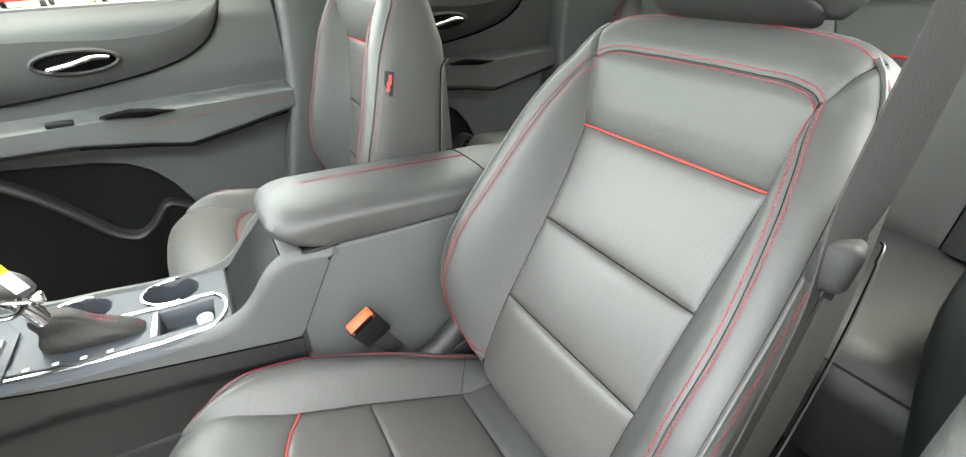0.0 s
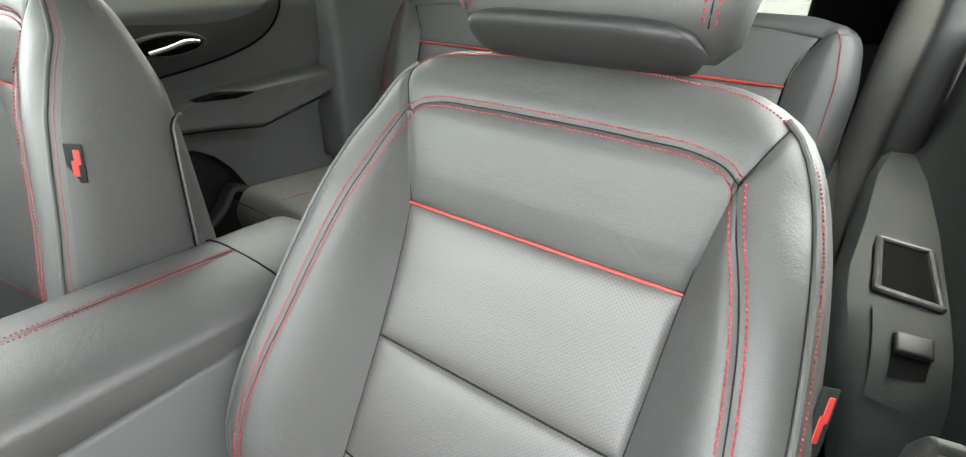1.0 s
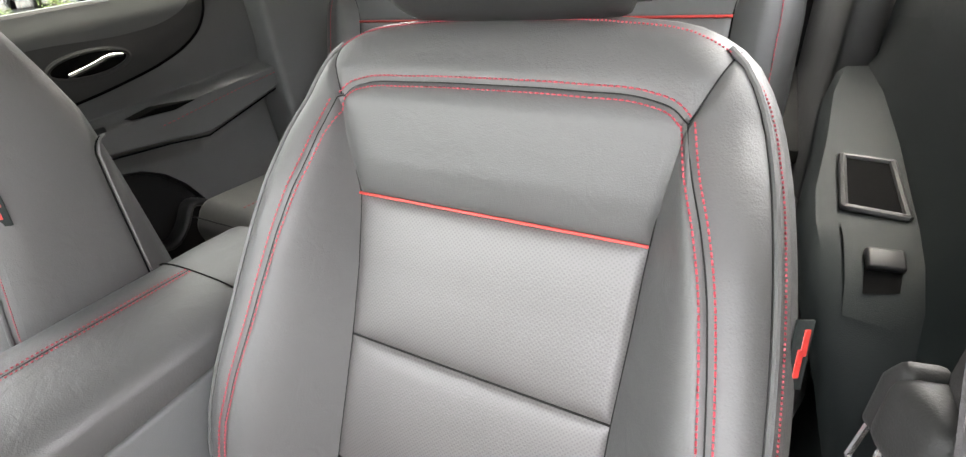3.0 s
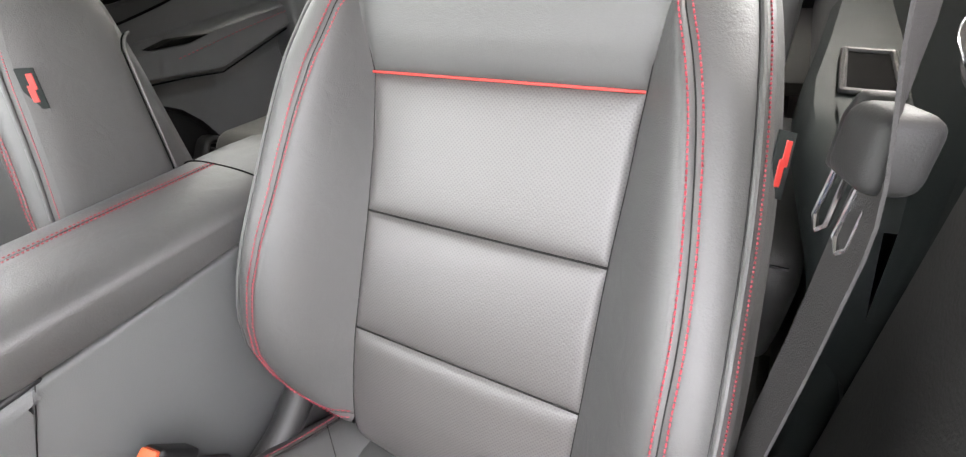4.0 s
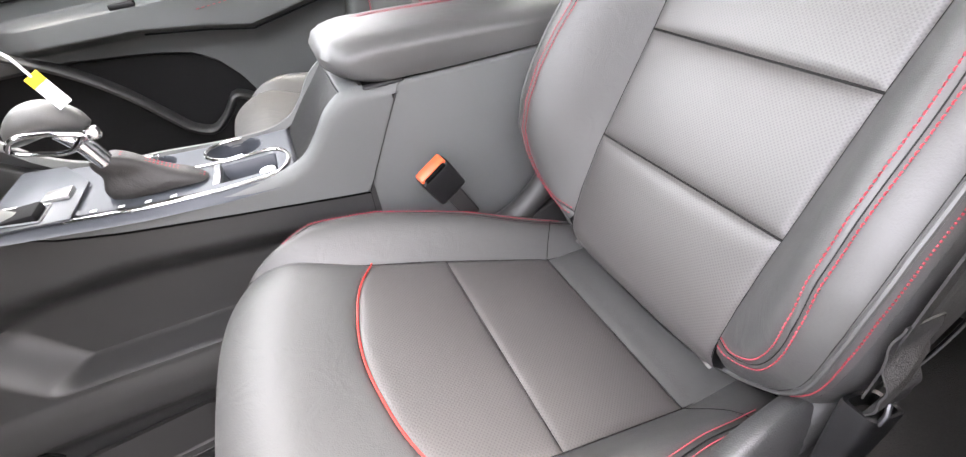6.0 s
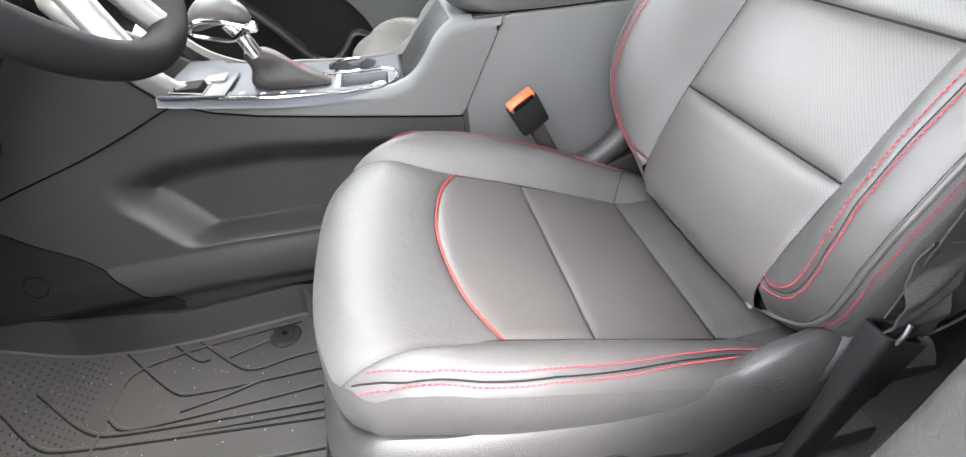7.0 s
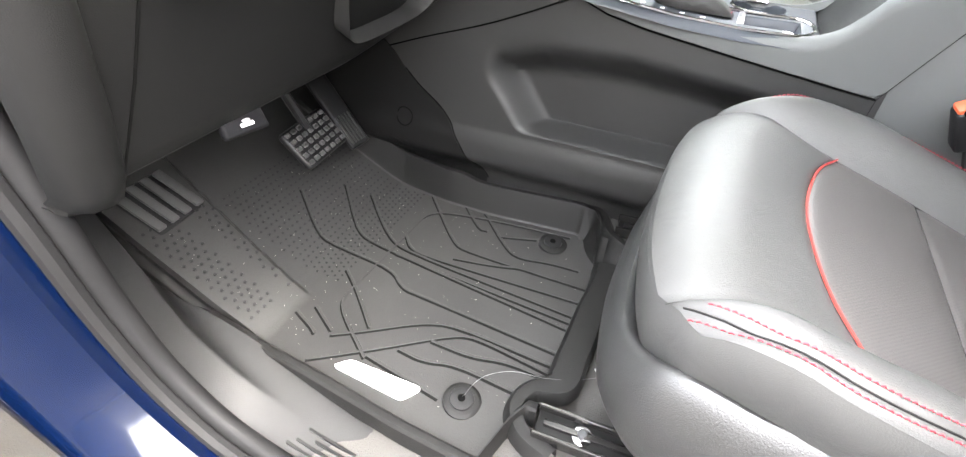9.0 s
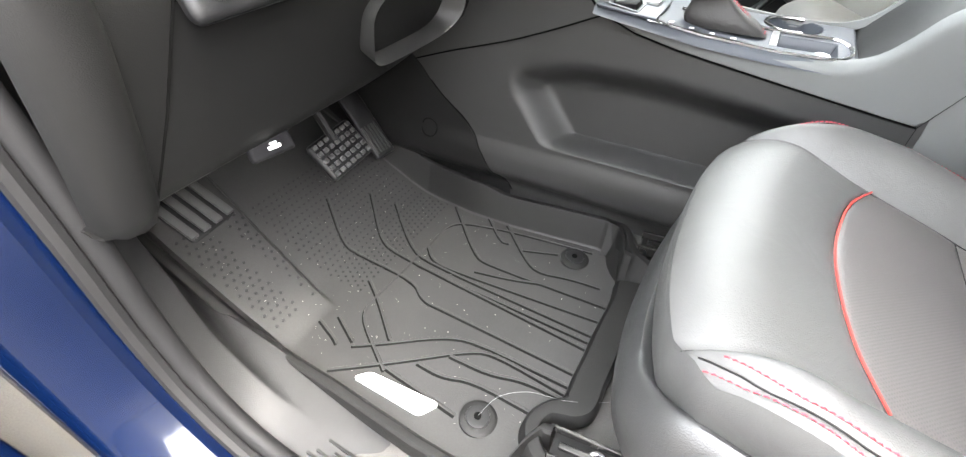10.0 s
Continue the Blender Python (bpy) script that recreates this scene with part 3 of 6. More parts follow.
def seat_base(seat):
    """Grained plastic shield along the outer side and round the front corner of the cushion."""
    plan = spline([(-0.228, -0.14), (-0.231, 0.0), (-0.235, 0.15), (-0.238, 0.30), (-0.234, 0.39), (-0.219, 0.440), (-0.178, 0.472), (-0.10, 0.490), (0.0, 0.495), (0.10, 0.490), (0.178, 0.472), (0.215, 0.440), (0.228, 0.39)], 90)
    ztop = [(-0.14, 0.68), (-0.06, 0.722), (0.0, 0.738), (0.05, 0.728), (0.085, 0.713), (0.14, 0.706), (0.225, 0.707), (0.28, 0.713), (0.335, 0.717), (0.39, 0.724), (0.42, 0.725), (0.44, 0.718), (0.472, 0.690), (0.490, 0.664), (0.50, 0.656)]

    def profile(k):
        y = plan[k][1]
        zt = float(curve(y, ztop))
        zb = float(curve(y, [(-0.14, 0.64), (0.0, 0.62), (0.10, 0.555), (0.30, 0.560), (0.48, 0.575)]))
        h = zt - zb
        return [(-0.016, zt - 0.012), (-0.004, zt - 0.001), (0.002, zt), (0.008, zt - 0.004), (0.015, zt - 0.014), (0.021, zt - 0.030), (0.0235, zt - 0.40 * h), (0.021, zt - 0.75 * h), (0.010, zt - 0.95 * h), (-0.004, zb), (-0.02, zb + 0.004)]

    finish("base_shield", *grid(swept(plan, profile)), SHIELD, seat, "grained black plastic base shield")
    # switch plate with seat controls
    plate = spline([(-0.2545, 0.135), (-0.2575, 0.20), (-0.2585, 0.29), (-0.2560, 0.375)], 20)
    zc, rows = 0.638, []
    for k, (x, y) in enumerate(plate):
        q = k / 19 * 2 - 1
        hh = 0.030 * math.sqrt(max(1 - abs(q) ** 3, 0)) + 0.0005
        zz = zc + (y - 0.25) * 0.16
        rows.append([(x + 0.004, y, zz - hh), (x - 0.0015, y, zz - hh * 0.95), (x - 0.003, y, zz), (x - 0.0015, y, zz + hh * 0.95), (x + 0.004, y, zz + hh)])
    pl = finish("switch_plate", *grid(rows), DARK, seat, "smooth switch plate")
    finish("lumbar_knob", *disc((-0.259, 0.222, 0.632), (-1, 0, 0), 0.024, 0.014, 28, 0.019), PLASTIC, pl, "round lumbar switch")
    finish("knob_ring", *disc((-0.2595, 0.222, 0.632), (-1, 0, 0), 0.027, 0.003, 28), DARK, pl)
    finish("recline_switch", *rbox((-0.010, -0.010, -0.024), (0.006, 0.010, 0.022), 0.005, 3, pose(-0.263, 0.272, 0.634, 12, 0, 0)), PLASTIC, pl, "upright backrest switch")
    finish("cushion_switch", *rbox((-0.010, -0.040, -0.009), (0.006, 0.034, 0.009), 0.004, 3, pose(-0.262, 0.340, 0.652, 6, 0, 0)), STEEL, pl, "long cushion switch")
    # moulded writing above the plate
    txt = bpy.data.curves.new("moulded_text", "FONT")
    txt.body, txt.size, txt.extrude, txt.align_x, txt.align_y = "AIRBAG", 0.0088, 0.0003, "CENTER", "CENTER"
    tob = new("moulded_text", txt)
    tob.data.materials.append(PLASTIC)
    tob.parent = seat
    tob.matrix_basis = pose(-0.2516, 0.062, 0.7015, 70, 0, -90)
    frame_line = [(-0.2550 + (0.375 * (z - 0.692)), y, z) for y, z in ((0.042, 0.697), (0.043, 0.709), (0.081, 0.707), (0.082, 0.694), (0.042, 0.697))]
    finish("moulded_frame", *tube(frame_line, 0.0006, 5), PLASTIC, seat)
    # inner side shield and front rail ends
    finish("inner_shield", *prism([(-0.10, 0.58), (0.40, 0.56), (0.42, 0.66), (0.05, 0.655), (-0.05, 0.69), (-0.12, 0.68)], 0.236, 0.250, 0.006, 2), PLASTIC, seat)
    hinge = spline([(0.238, 0.10, 0.665), (0.240, 0.04, 0.685), (0.242, -0.02, 0.735), (0.240, -0.05, 0.80)], 16)
    finish("recliner_cover", *tube([tuple(p) for p in hinge], 0.022, 12, 1.0), PLASTIC, seat, "rounded recliner cover")
    hinge = spline([(-0.222, 0.06, 0.665), (-0.234, 0.0, 0.70), (-0.236, -0.05, 0.74), (-0.232, -0.08, 0.80)], 16)
    finish("recliner_cover", *tube([tuple(p) for p in hinge], 0.022, 12, 1.0), PLASTIC, seat)
    for x in (-0.19, 0.19):
        finish("seat_rail", *rbox((x - 0.022, -0.20, 0.415), (x + 0.022, 0.44, 0.450), 0.003, 1), STEEL, seat, "steel seat rail")
        finish("seat_riser", *rbox((x - 0.010, -0.14, 0.448), (x + 0.010, 0.36, 0.600), 0.004, 1), DARK, seat)
    finish("seat_pan", *rbox((-0.215, -0.15, 0.57), (0.215, 0.40, 0.60), 0.006, 1), DARK, seat)


seat_base(driver_seat)

# ---------------------------------------------------------------- setting: cabin shell
def structure(name, geo, mat, label, smooth=True, category="car body"):
    return tagged(finish(name, *geo, mat, None, label, smooth), label, category, kind="structure")


def floor_z(y):
    return float(curve(y, [(-2.0, 0.41), (0.45, 0.393), (1.06, 0.393), (1.10, 0.396), (1.14, 0.412), (1.62, 0.676), (2.0, 0.88)]))


FY = [-2.05, -1.0, 0.0, 0.40, 0.55, 0.82, 1.05, 1.08, 1.10, 1.12, 1.14, 1.25, 1.45, 1.62, 2.0]
structure("floor", grid([[(x, y, floor_z(y) - 0.012) for x in np.linspace(-0.34 if 0.1 < y else -0.47, 1.2, 24)] for y in FY]), CARPET, "dark grey carpeted car floor", category="floor")
structure("ceiling", prism([(-2.1, 1.55), (-1.6, 1.61), (-0.6, 1.64), (0.25, 1.62), (0.55, 1.57), (0.55, 1.60), (0.25, 1.66), (-0.6, 1.68), (-2.1, 1.60)], -0.36, 1.12, 0.008, 2), LINER, "light grey fabric headliner", category="ceiling")
structure("roof_skin", prism([(-2.12, 1.59), (-1.6, 1.67), (-0.6, 1.70), (0.25, 1.68), (0.56, 1.62), (0.56, 1.64), (0.25, 1.705), (-0.6, 1.725), (-1.6, 1.695), (-2.12, 1.615)], -0.37, 1.13, 0.008, 2), BLUE, "blue painted roof panel")
structure("bonnet", prism([(1.66, 0.98), (2.3, 0.93), (2.62, 0.82), (2.66, 0.78), (2.66, 0.74), (1.66, 0.90)], -0.50, 1.24, 0.02, 3), BLUE, "blue painted bonnet")
structure("wall_front", rbox((-0.36, 1.62, 0.3), (1.2, 1.66, 1.10), 0.01), CARPET, "dark firewall behind the dashboard")
structure("wall_kick", rbox((-0.42, 1.34, 0.25), (-0.375, 1.66, 1.16), 0.01), DARK, "dark inner wall beside the pedals")
structure("wall_cowl", rbox((-0.38, 1.56, 1.02), (1.18, 1.64, 1.12), 0.01), DARK, "dark cowl panel below the windscreen")
structure("wall_rear", prism([(-2.06, 0.36), (-1.98, 0.36), (-1.98, 1.10), (-2.06, 1.12)], -0.36, 1.14, 0.01, 2), DARK, "dark tailgate trim below the rear window")
structure("load_floor", rbox((-0.34, -1.98, 0.70), (1.10, -1.22, 0.74), 0.01), CARPET, "dark carpeted load floor behind the bench", category="floor")


# right-hand doors: one relief, front and rear
def door_relief(y, z):
    """How far the trim stands out at (y, z), y counted from the handle's datum."""
    top, low = 1.012 + 0.05 * (0.30 - y) * 0.3, float(curve(y, [(-0.1, 0.985), (0.09, 0.955), (0.25, 0.925), (0.36, 0.905), (0.46, 0.925), (0.60, 0.945), (0.80, 0.950)]))
    arm = smooth(top + 0.018, top - 0.004, z) * smooth(low - 0.016, low + 0.012, z)
    arm *= smooth(0.90, 0.80, y)
    r = 0.062 * arm
    r += 0.020 * smooth(1.26, 1.20, z) * smooth(1.0, 1.10, z)
    r -= 0.022 * smooth(low - 0.01, low - 0.06, z)
    return r


def door_panel(name, y0, ya, yb, label):
    d = thing(name, label, "car door", (0, y0, 0), kind="structure")
    ysn, zsn = np.linspace(ya, yb, 150), np.r_[np.linspace(0.40, 0.86, 24), np.linspace(0.864, 1.05, 40), np.linspace(1.06, 1.25, 20)]
    low_z = lambda y: float(curve(y, [(-0.1, 0.985), (0.09, 0.955), (0.25, 0.925), (0.36, 0.905), (0.46, 0.925), (0.60, 0.945), (0.80, 0.950), (1.1, 0.95)])) - 0.010
    sheet = grid([[(1.125 - door_relief(y, z), y, z) for z in np.r_[np.linspace(low_z(y), 1.05, 44), zsn[zsn > 1.055]]] for y in ysn])
    rec = lambda y: min(low_z(y) - 0.02, float(curve(y, [(0.05, 0.45), (0.30, 0.52), (0.36, 0.61), (0.40, 0.70), (0.44, 0.785), (0.48, 0.835), (0.53, 0.868), (0.60, 0.885), (0.80, 0.912)])))
    edge = lambda y: 1.125 - door_relief(y, rec(y))
    lower = grid([[(1.125 - door_relief(y, z), y, z) for z in np.linspace(rec(y), low_z(y), 24)] for y in ysn])
    finish("lower_panel", *lower, SOFTTRIM, d, "lower door panel above the map pocket")
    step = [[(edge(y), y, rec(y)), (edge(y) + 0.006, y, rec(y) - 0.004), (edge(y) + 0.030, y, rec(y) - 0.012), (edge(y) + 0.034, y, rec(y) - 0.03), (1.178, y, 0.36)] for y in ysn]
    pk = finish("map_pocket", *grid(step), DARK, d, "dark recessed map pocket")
    lipc = spline([(0.90, 0.955), (0.81, 0.900), (0.709, 0.810), (0.648, 0.735), (0.605, 0.685), (0.565, 0.668), (0.52, 0.695), (0.47, 0.745), (0.42, 0.72), (0.34, 0.56)], 50)
    rows = []
    for k, (y, z) in enumerate(lipc):
        dn = lipc[min(k + 1, 49)] - lipc[max(k - 1, 0)]
        nn = np.array((-dn[1], dn[0])) / np.linalg.norm(dn)
        rows.append([(x, y + nn[0] * o, z + nn[1] * o) for x, o in ((1.140, -0.006), (1.105, -0.007), (1.096, -0.004), (1.093, 0.001), (1.094, 0.006), (1.099, 0.010), (1.110, 0.014), (1.14, 0.018))])
    finish("pocket_lip", *grid(rows), PLASTIC, d, "curved lip of the map pocket")
    back = rbox((1.192, ya - 0.06, 0.36), (1.22, yb + 0.06, 1.25), 0.004, 1)
    cap = grid([[(1.125, y, 1.25), (1.13, y, 1.256), (1.16, y, 1.256), (1.18, y, 1.25)] for y in ysn])
    finish("trim_panel", *sheet, SOFTTRIM, d)
    finish("door_shell", *back, DARK, d, "dark inner door shell")
    finish("belt_moulding", *cap, DARK, d)
    # dark sweep round the handle
    up = spline([(yb, 1.190), (0.60, 1.190), (0.42, 1.180), (0.33, 1.188), (0.27, 1.208), (0.235, 1.230), (0.205, 1.248)], 40)
    lo = spline([(yb, 1.060), (0.62, 1.070), (0.48, 1.086), (0.38, 1.104), (0.30, 1.130), (0.25, 1.162), (0.218, 1.205), (0.200, 1.248)], 40)
    rows = []
    for a, b in zip(up, lo):
        rows.append([(1.125 - door_relief(a[0] * (1 - t) + b[0] * t, a[1] * (1 - t) + b[1] * t) - 0.004 - 0.003 * math.sin(math.pi * t), a[0] * (1 - t) + b[0] * t, a[1] * (1 - t) + b[1] * t) for t in np.linspace(0, 1, 10)])
    finish("sweep_panel", *grid(rows), PLASTIC, d, "darker moulded sweep panel")
    line = [(1.125 - door_relief(p[0], p[1]) - 0.006, p[0], p[1] - 0.002) for p in lo]
    finish("sweep_gap", *tube(line, 0.0030, 6), BLACK, d)
    # handle in its cup, the cup's shade painted as black sheets
    hy, hz = 0.545, 1.140
    xx = 1.125 - door_relief(hy, hz) - 0.006
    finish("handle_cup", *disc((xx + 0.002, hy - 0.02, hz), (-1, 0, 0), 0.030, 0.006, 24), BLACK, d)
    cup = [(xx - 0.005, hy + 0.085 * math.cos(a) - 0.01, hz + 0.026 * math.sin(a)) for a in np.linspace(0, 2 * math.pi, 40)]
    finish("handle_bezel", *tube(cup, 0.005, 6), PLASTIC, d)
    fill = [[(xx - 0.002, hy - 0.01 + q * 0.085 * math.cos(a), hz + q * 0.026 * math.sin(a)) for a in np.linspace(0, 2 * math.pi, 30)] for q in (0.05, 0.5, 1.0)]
    finish("cup_shade", *grid(fill), BLACK, d)
    hand = spline([(xx - 0.010, hy - 0.075, hz + 0.004), (xx - 0.020, hy - 0.05, hz + 0.008), (xx - 0.022, hy, hz - 0.002), (xx - 0.018, hy + 0.045, hz - 0.010)], 14)
    finish("door_handle", *tube([tuple(p) for p in hand], 0.0085, 10, 0.7), CHROME, d, "chrome inner door handle")
    # pull slot (a black block for its shade), switch and armrest stitch
    finish("pull_slot", *prism([(0.37, 1.007), (0.43, 1.001), (0.535, 1.013), (0.47, 1.021)], 1.048, 1.085, 0.003, 2), BLACK, d, "dark pull slot in the armrest")
    finish("window_switch", *rbox((1.062, 0.585, 1.005), (1.078, 0.640, 1.018), 0.003, 2), DARK, d)
    seam = spline([(1.060, ya + 0.02, 0.998), (1.060, 0.25, 0.990), (1.061, 0.40, 0.978), (1.0615, 0.48, 0.972)], 60)
    finish("armrest_stitching", *merge(*[tube([tuple(seam[i]), tuple(seam[i + 1])], 0.0010, 5) for i in range(0, 58, 2)]), RED, d, "red armrest stitching")
    lowl = [(1.125 - door_relief(y, float(curve(y, [(0.09, 0.955), (0.25, 0.925), (0.36, 0.905), (0.46, 0.925), (0.60, 0.945)])) + 0.002) - 0.001, y, float(curve(y, [(0.09, 0.955), (0.25, 0.925), (0.36, 0.905), (0.46, 0.925), (0.60, 0.945)])) - 0.004) for y in np.linspace(0.10, 0.60, 30)]
    finish("armrest_gap", *tube(lowl, 0.0022, 6), BLACK, d)
    return d


door_panel("door_1", 0.0, 0.075, 1.02, "grey front passenger door, closed")
door_panel("door_2", -0.955, 0.085, 0.86, "grey rear passenger door, closed")
structure("pillar_1", prism([(-0.13, 0.40), (0.21, 0.40), (0.145, 0.757), (0.086, 0.977), (0.060, 1.236), (0.0, 1.64), (-0.10, 1.64), (-0.13, 1.0)], 1.060, 1.17, 0.018, 3), SOFTTRIM, "grey middle pillar trim on the passenger side")
structure("pillar_2", prism([(-0.84, 0.72), (-0.85, 0.95), (-0.865, 1.24), (-1.10, 1.60), (-1.40, 1.60), (-1.30, 1.20), (-1.28, 0.72)], 1.03, 1.16, 0.02, 3), SOFTTRIM, "grey rear quarter trim on the passenger side")
# darker plastic than its passenger-side twin, to look shaded
structure("pillar_4", prism([(-1.0, 0.72), (-1.05, 1.22), (-1.20, 1.60), (-1.70, 1.60), (-2.0, 1.20), (-2.0, 0.40), (-1.0, 0.40)], -0.40, -0.33, 0.02, 3), PLASTIC, "dark rear quarter trim on the driver side")
structure("rear_post", prism([(-2.04, 1.08), (-1.96, 1.08), (-1.80, 1.60), (-1.88, 1.60)], -0.36, -0.10, 0.02, 3), BLACK, "dark tailgate frame beside the rear window")
structure("wall_right", prism([(-1.28, 0.40), (-1.28, 1.22), (-2.0, 1.22), (-2.0, 0.40)], 1.08, 1.15, 0.01, 2), SOFTTRIM, "grey load bay side trim")
structure("pillar_5", prism([(1.02, 1.15), (1.10, 1.15), (0.52, 1.62), (0.42, 1.62)], 1.05, 1.13, 0.015, 2), SOFTTRIM, "grey windscreen pillar on the passenger side")
structure("pillar_6", prism([(1.02, 1.15), (1.10, 1.15), (0.52, 1.62), (0.42, 1.62)], -0.37, -0.29, 0.015, 2), SOFTTRIM, "grey windscreen pillar on the driver side")

# driver-side pillar and rear door; the door's shade is in its darker trim colour
structure("pillar_3", prism([(-0.26, 0.36), (0.185, 0.36), (0.175, 0.62), (0.152, 0.81), (0.140, 0.88), (0.132, 0.95), (0.085, 1.15), (0.02, 1.34), (-0.05, 1.64), (-0.20, 1.64), (-0.24, 1.2)], -0.45, -0.375, 0.014, 3), PILLARMAT, "grained grey middle pillar on the driver side")
door_3 = thing("door_3", "rear door on the driver side, closed, its grey darkened for shade", "car door", kind="structure")
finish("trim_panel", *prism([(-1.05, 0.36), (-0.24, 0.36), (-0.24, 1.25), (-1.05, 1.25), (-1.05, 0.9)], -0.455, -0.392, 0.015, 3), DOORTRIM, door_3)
rings = []
for y, zt, xi, w in ((-0.98, 1.02, -0.33, 0.8), (-0.80, 1.03, -0.30, 1), (-0.62, 1.022, -0.285, 1), (-0.50, 1.008, -0.272, 1), (-0.44, 1.002, -0.272, 1), (-0.39, 0.992, -0.278, 1), (-0.345, 0.970, -0.290, 1), (-0.31, 0.925, -0.308, 0.9), (-0.28, 0.83, -0.335, 0.7)):
    ring = []
    for xo, dz in ((-0.396, 0.16), (-0.390, 0.085), (-0.384, 0.032), (-0.374, 0.003), (xi - 0.055, 0.002), (xi - 0.012, 0.0), (xi, -0.014), (xi + 0.001, -0.05), (xi - 0.012, -0.085), (xi - 0.05, -0.15), (-0.40, -0.24)):
        ring.append((xo, y, zt + dz * w))
    rings.append(ring)
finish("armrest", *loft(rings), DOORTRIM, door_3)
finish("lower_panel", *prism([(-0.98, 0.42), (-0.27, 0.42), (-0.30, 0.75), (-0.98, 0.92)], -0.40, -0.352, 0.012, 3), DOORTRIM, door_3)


def ledge(y):
    return float(curve(y, [(-0.98, 1.02), (-0.80, 1.03), (-0.62, 1.022), (-0.50, 1.008), (-0.44, 1.002), (-0.39, 0.992), (-0.345, 0.970), (-0.31, 0.925)]))


def ledge_patch(corners, lift, n=6):
    (a, b, c, d) = [np.array(p) for p in corners]
    rows = []
    for s in np.linspace(0, 1, n):
        rows.append([((1 - t) * ((1 - s) * a + s * d) + t * ((1 - s) * b + s * c)) for t in np.linspace(0, 1, n)])
    return [[(p[0], p[1], ledge(p[1]) + lift) for p in r] for r in rows]


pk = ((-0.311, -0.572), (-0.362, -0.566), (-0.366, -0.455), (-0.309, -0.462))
# black sheet on the ledge paints the shade inside the pocket
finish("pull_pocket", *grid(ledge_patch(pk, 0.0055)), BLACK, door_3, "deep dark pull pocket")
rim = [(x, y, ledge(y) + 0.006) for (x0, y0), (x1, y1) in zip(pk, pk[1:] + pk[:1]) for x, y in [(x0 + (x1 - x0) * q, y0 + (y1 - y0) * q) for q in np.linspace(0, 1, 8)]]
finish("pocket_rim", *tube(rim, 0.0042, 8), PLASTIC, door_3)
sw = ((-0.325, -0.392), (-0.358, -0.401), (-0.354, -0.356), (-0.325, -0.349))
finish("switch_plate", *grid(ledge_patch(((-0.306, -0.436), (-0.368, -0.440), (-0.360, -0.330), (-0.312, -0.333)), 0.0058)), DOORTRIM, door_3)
# another flat black sheet, the painted shade round the window switch
finish("switch_recess_shade", *grid(ledge_patch(sw, 0.0072)), BLACK, door_3)
finish("window_switch", *rbox((-0.016, -0.012, -0.004), (0.016, 0.012, 0.006), 0.003, 3, pose(-0.341, -0.385, ledge(-0.385) + 0.008, -22, 0, 6)), DARK, door_3, "black window switch")
finish("handle_bezel", *tube([(-0.388, -0.36 + 0.05 * math.cos(a), 1.10 + 0.035 * math.sin(a)) for a in np.linspace(0, 2 * math.pi, 30)], 0.008, 8), PLASTIC, door_3)
finish("door_handle", *tube([tuple(p) for p in spline([(-0.385, -0.40, 1.115), (-0.372, -0.36, 1.105), (-0.376, -0.325, 1.09)], 10)], 0.010, 10, 0.6), CHROME, door_3, "chrome inner door handle")

# ---------------------------------------------------------------- rear bench
bench = thing("rear_bench", "dark grey leather rear bench with red piping", "car seat")
finish("seat_cushion", *prism([(-0.98, 0.50), (-0.46, 0.52), (-0.41, 0.64), (-0.385, 0.755), (-0.43, 0.812), (-0.98, 0.755)], -0.33, 0.96, 0.028, 5), LEATHER, bench)
finish("cushion_piping", *tube([tuple(p) for p in spline([(-0.31, -0.396, 0.788), (0.3, -0.394, 0.790), (0.94, -0.396, 0.788)], 30)], 0.0022, 6), DARK, bench)
finish("cushion_stitching", *merge(*[tube([(0.80, y, 0.813 - (y + 0.43) * -0.10), (0.80, y + 0.006, 0.813 - (y + 0.436) * -0.10)], 0.0011, 5) for y in np.arange(-0.90, -0.44, 0.011)]), RED, bench)
RB_RIM = [(0.30, 0.02), (0.312, 0.15), (0.312, 0.30), (0.305, 0.42), (0.285, 0.485), (0.23, 0.512), (0.12, 0.520), (0.0, 0.522)]
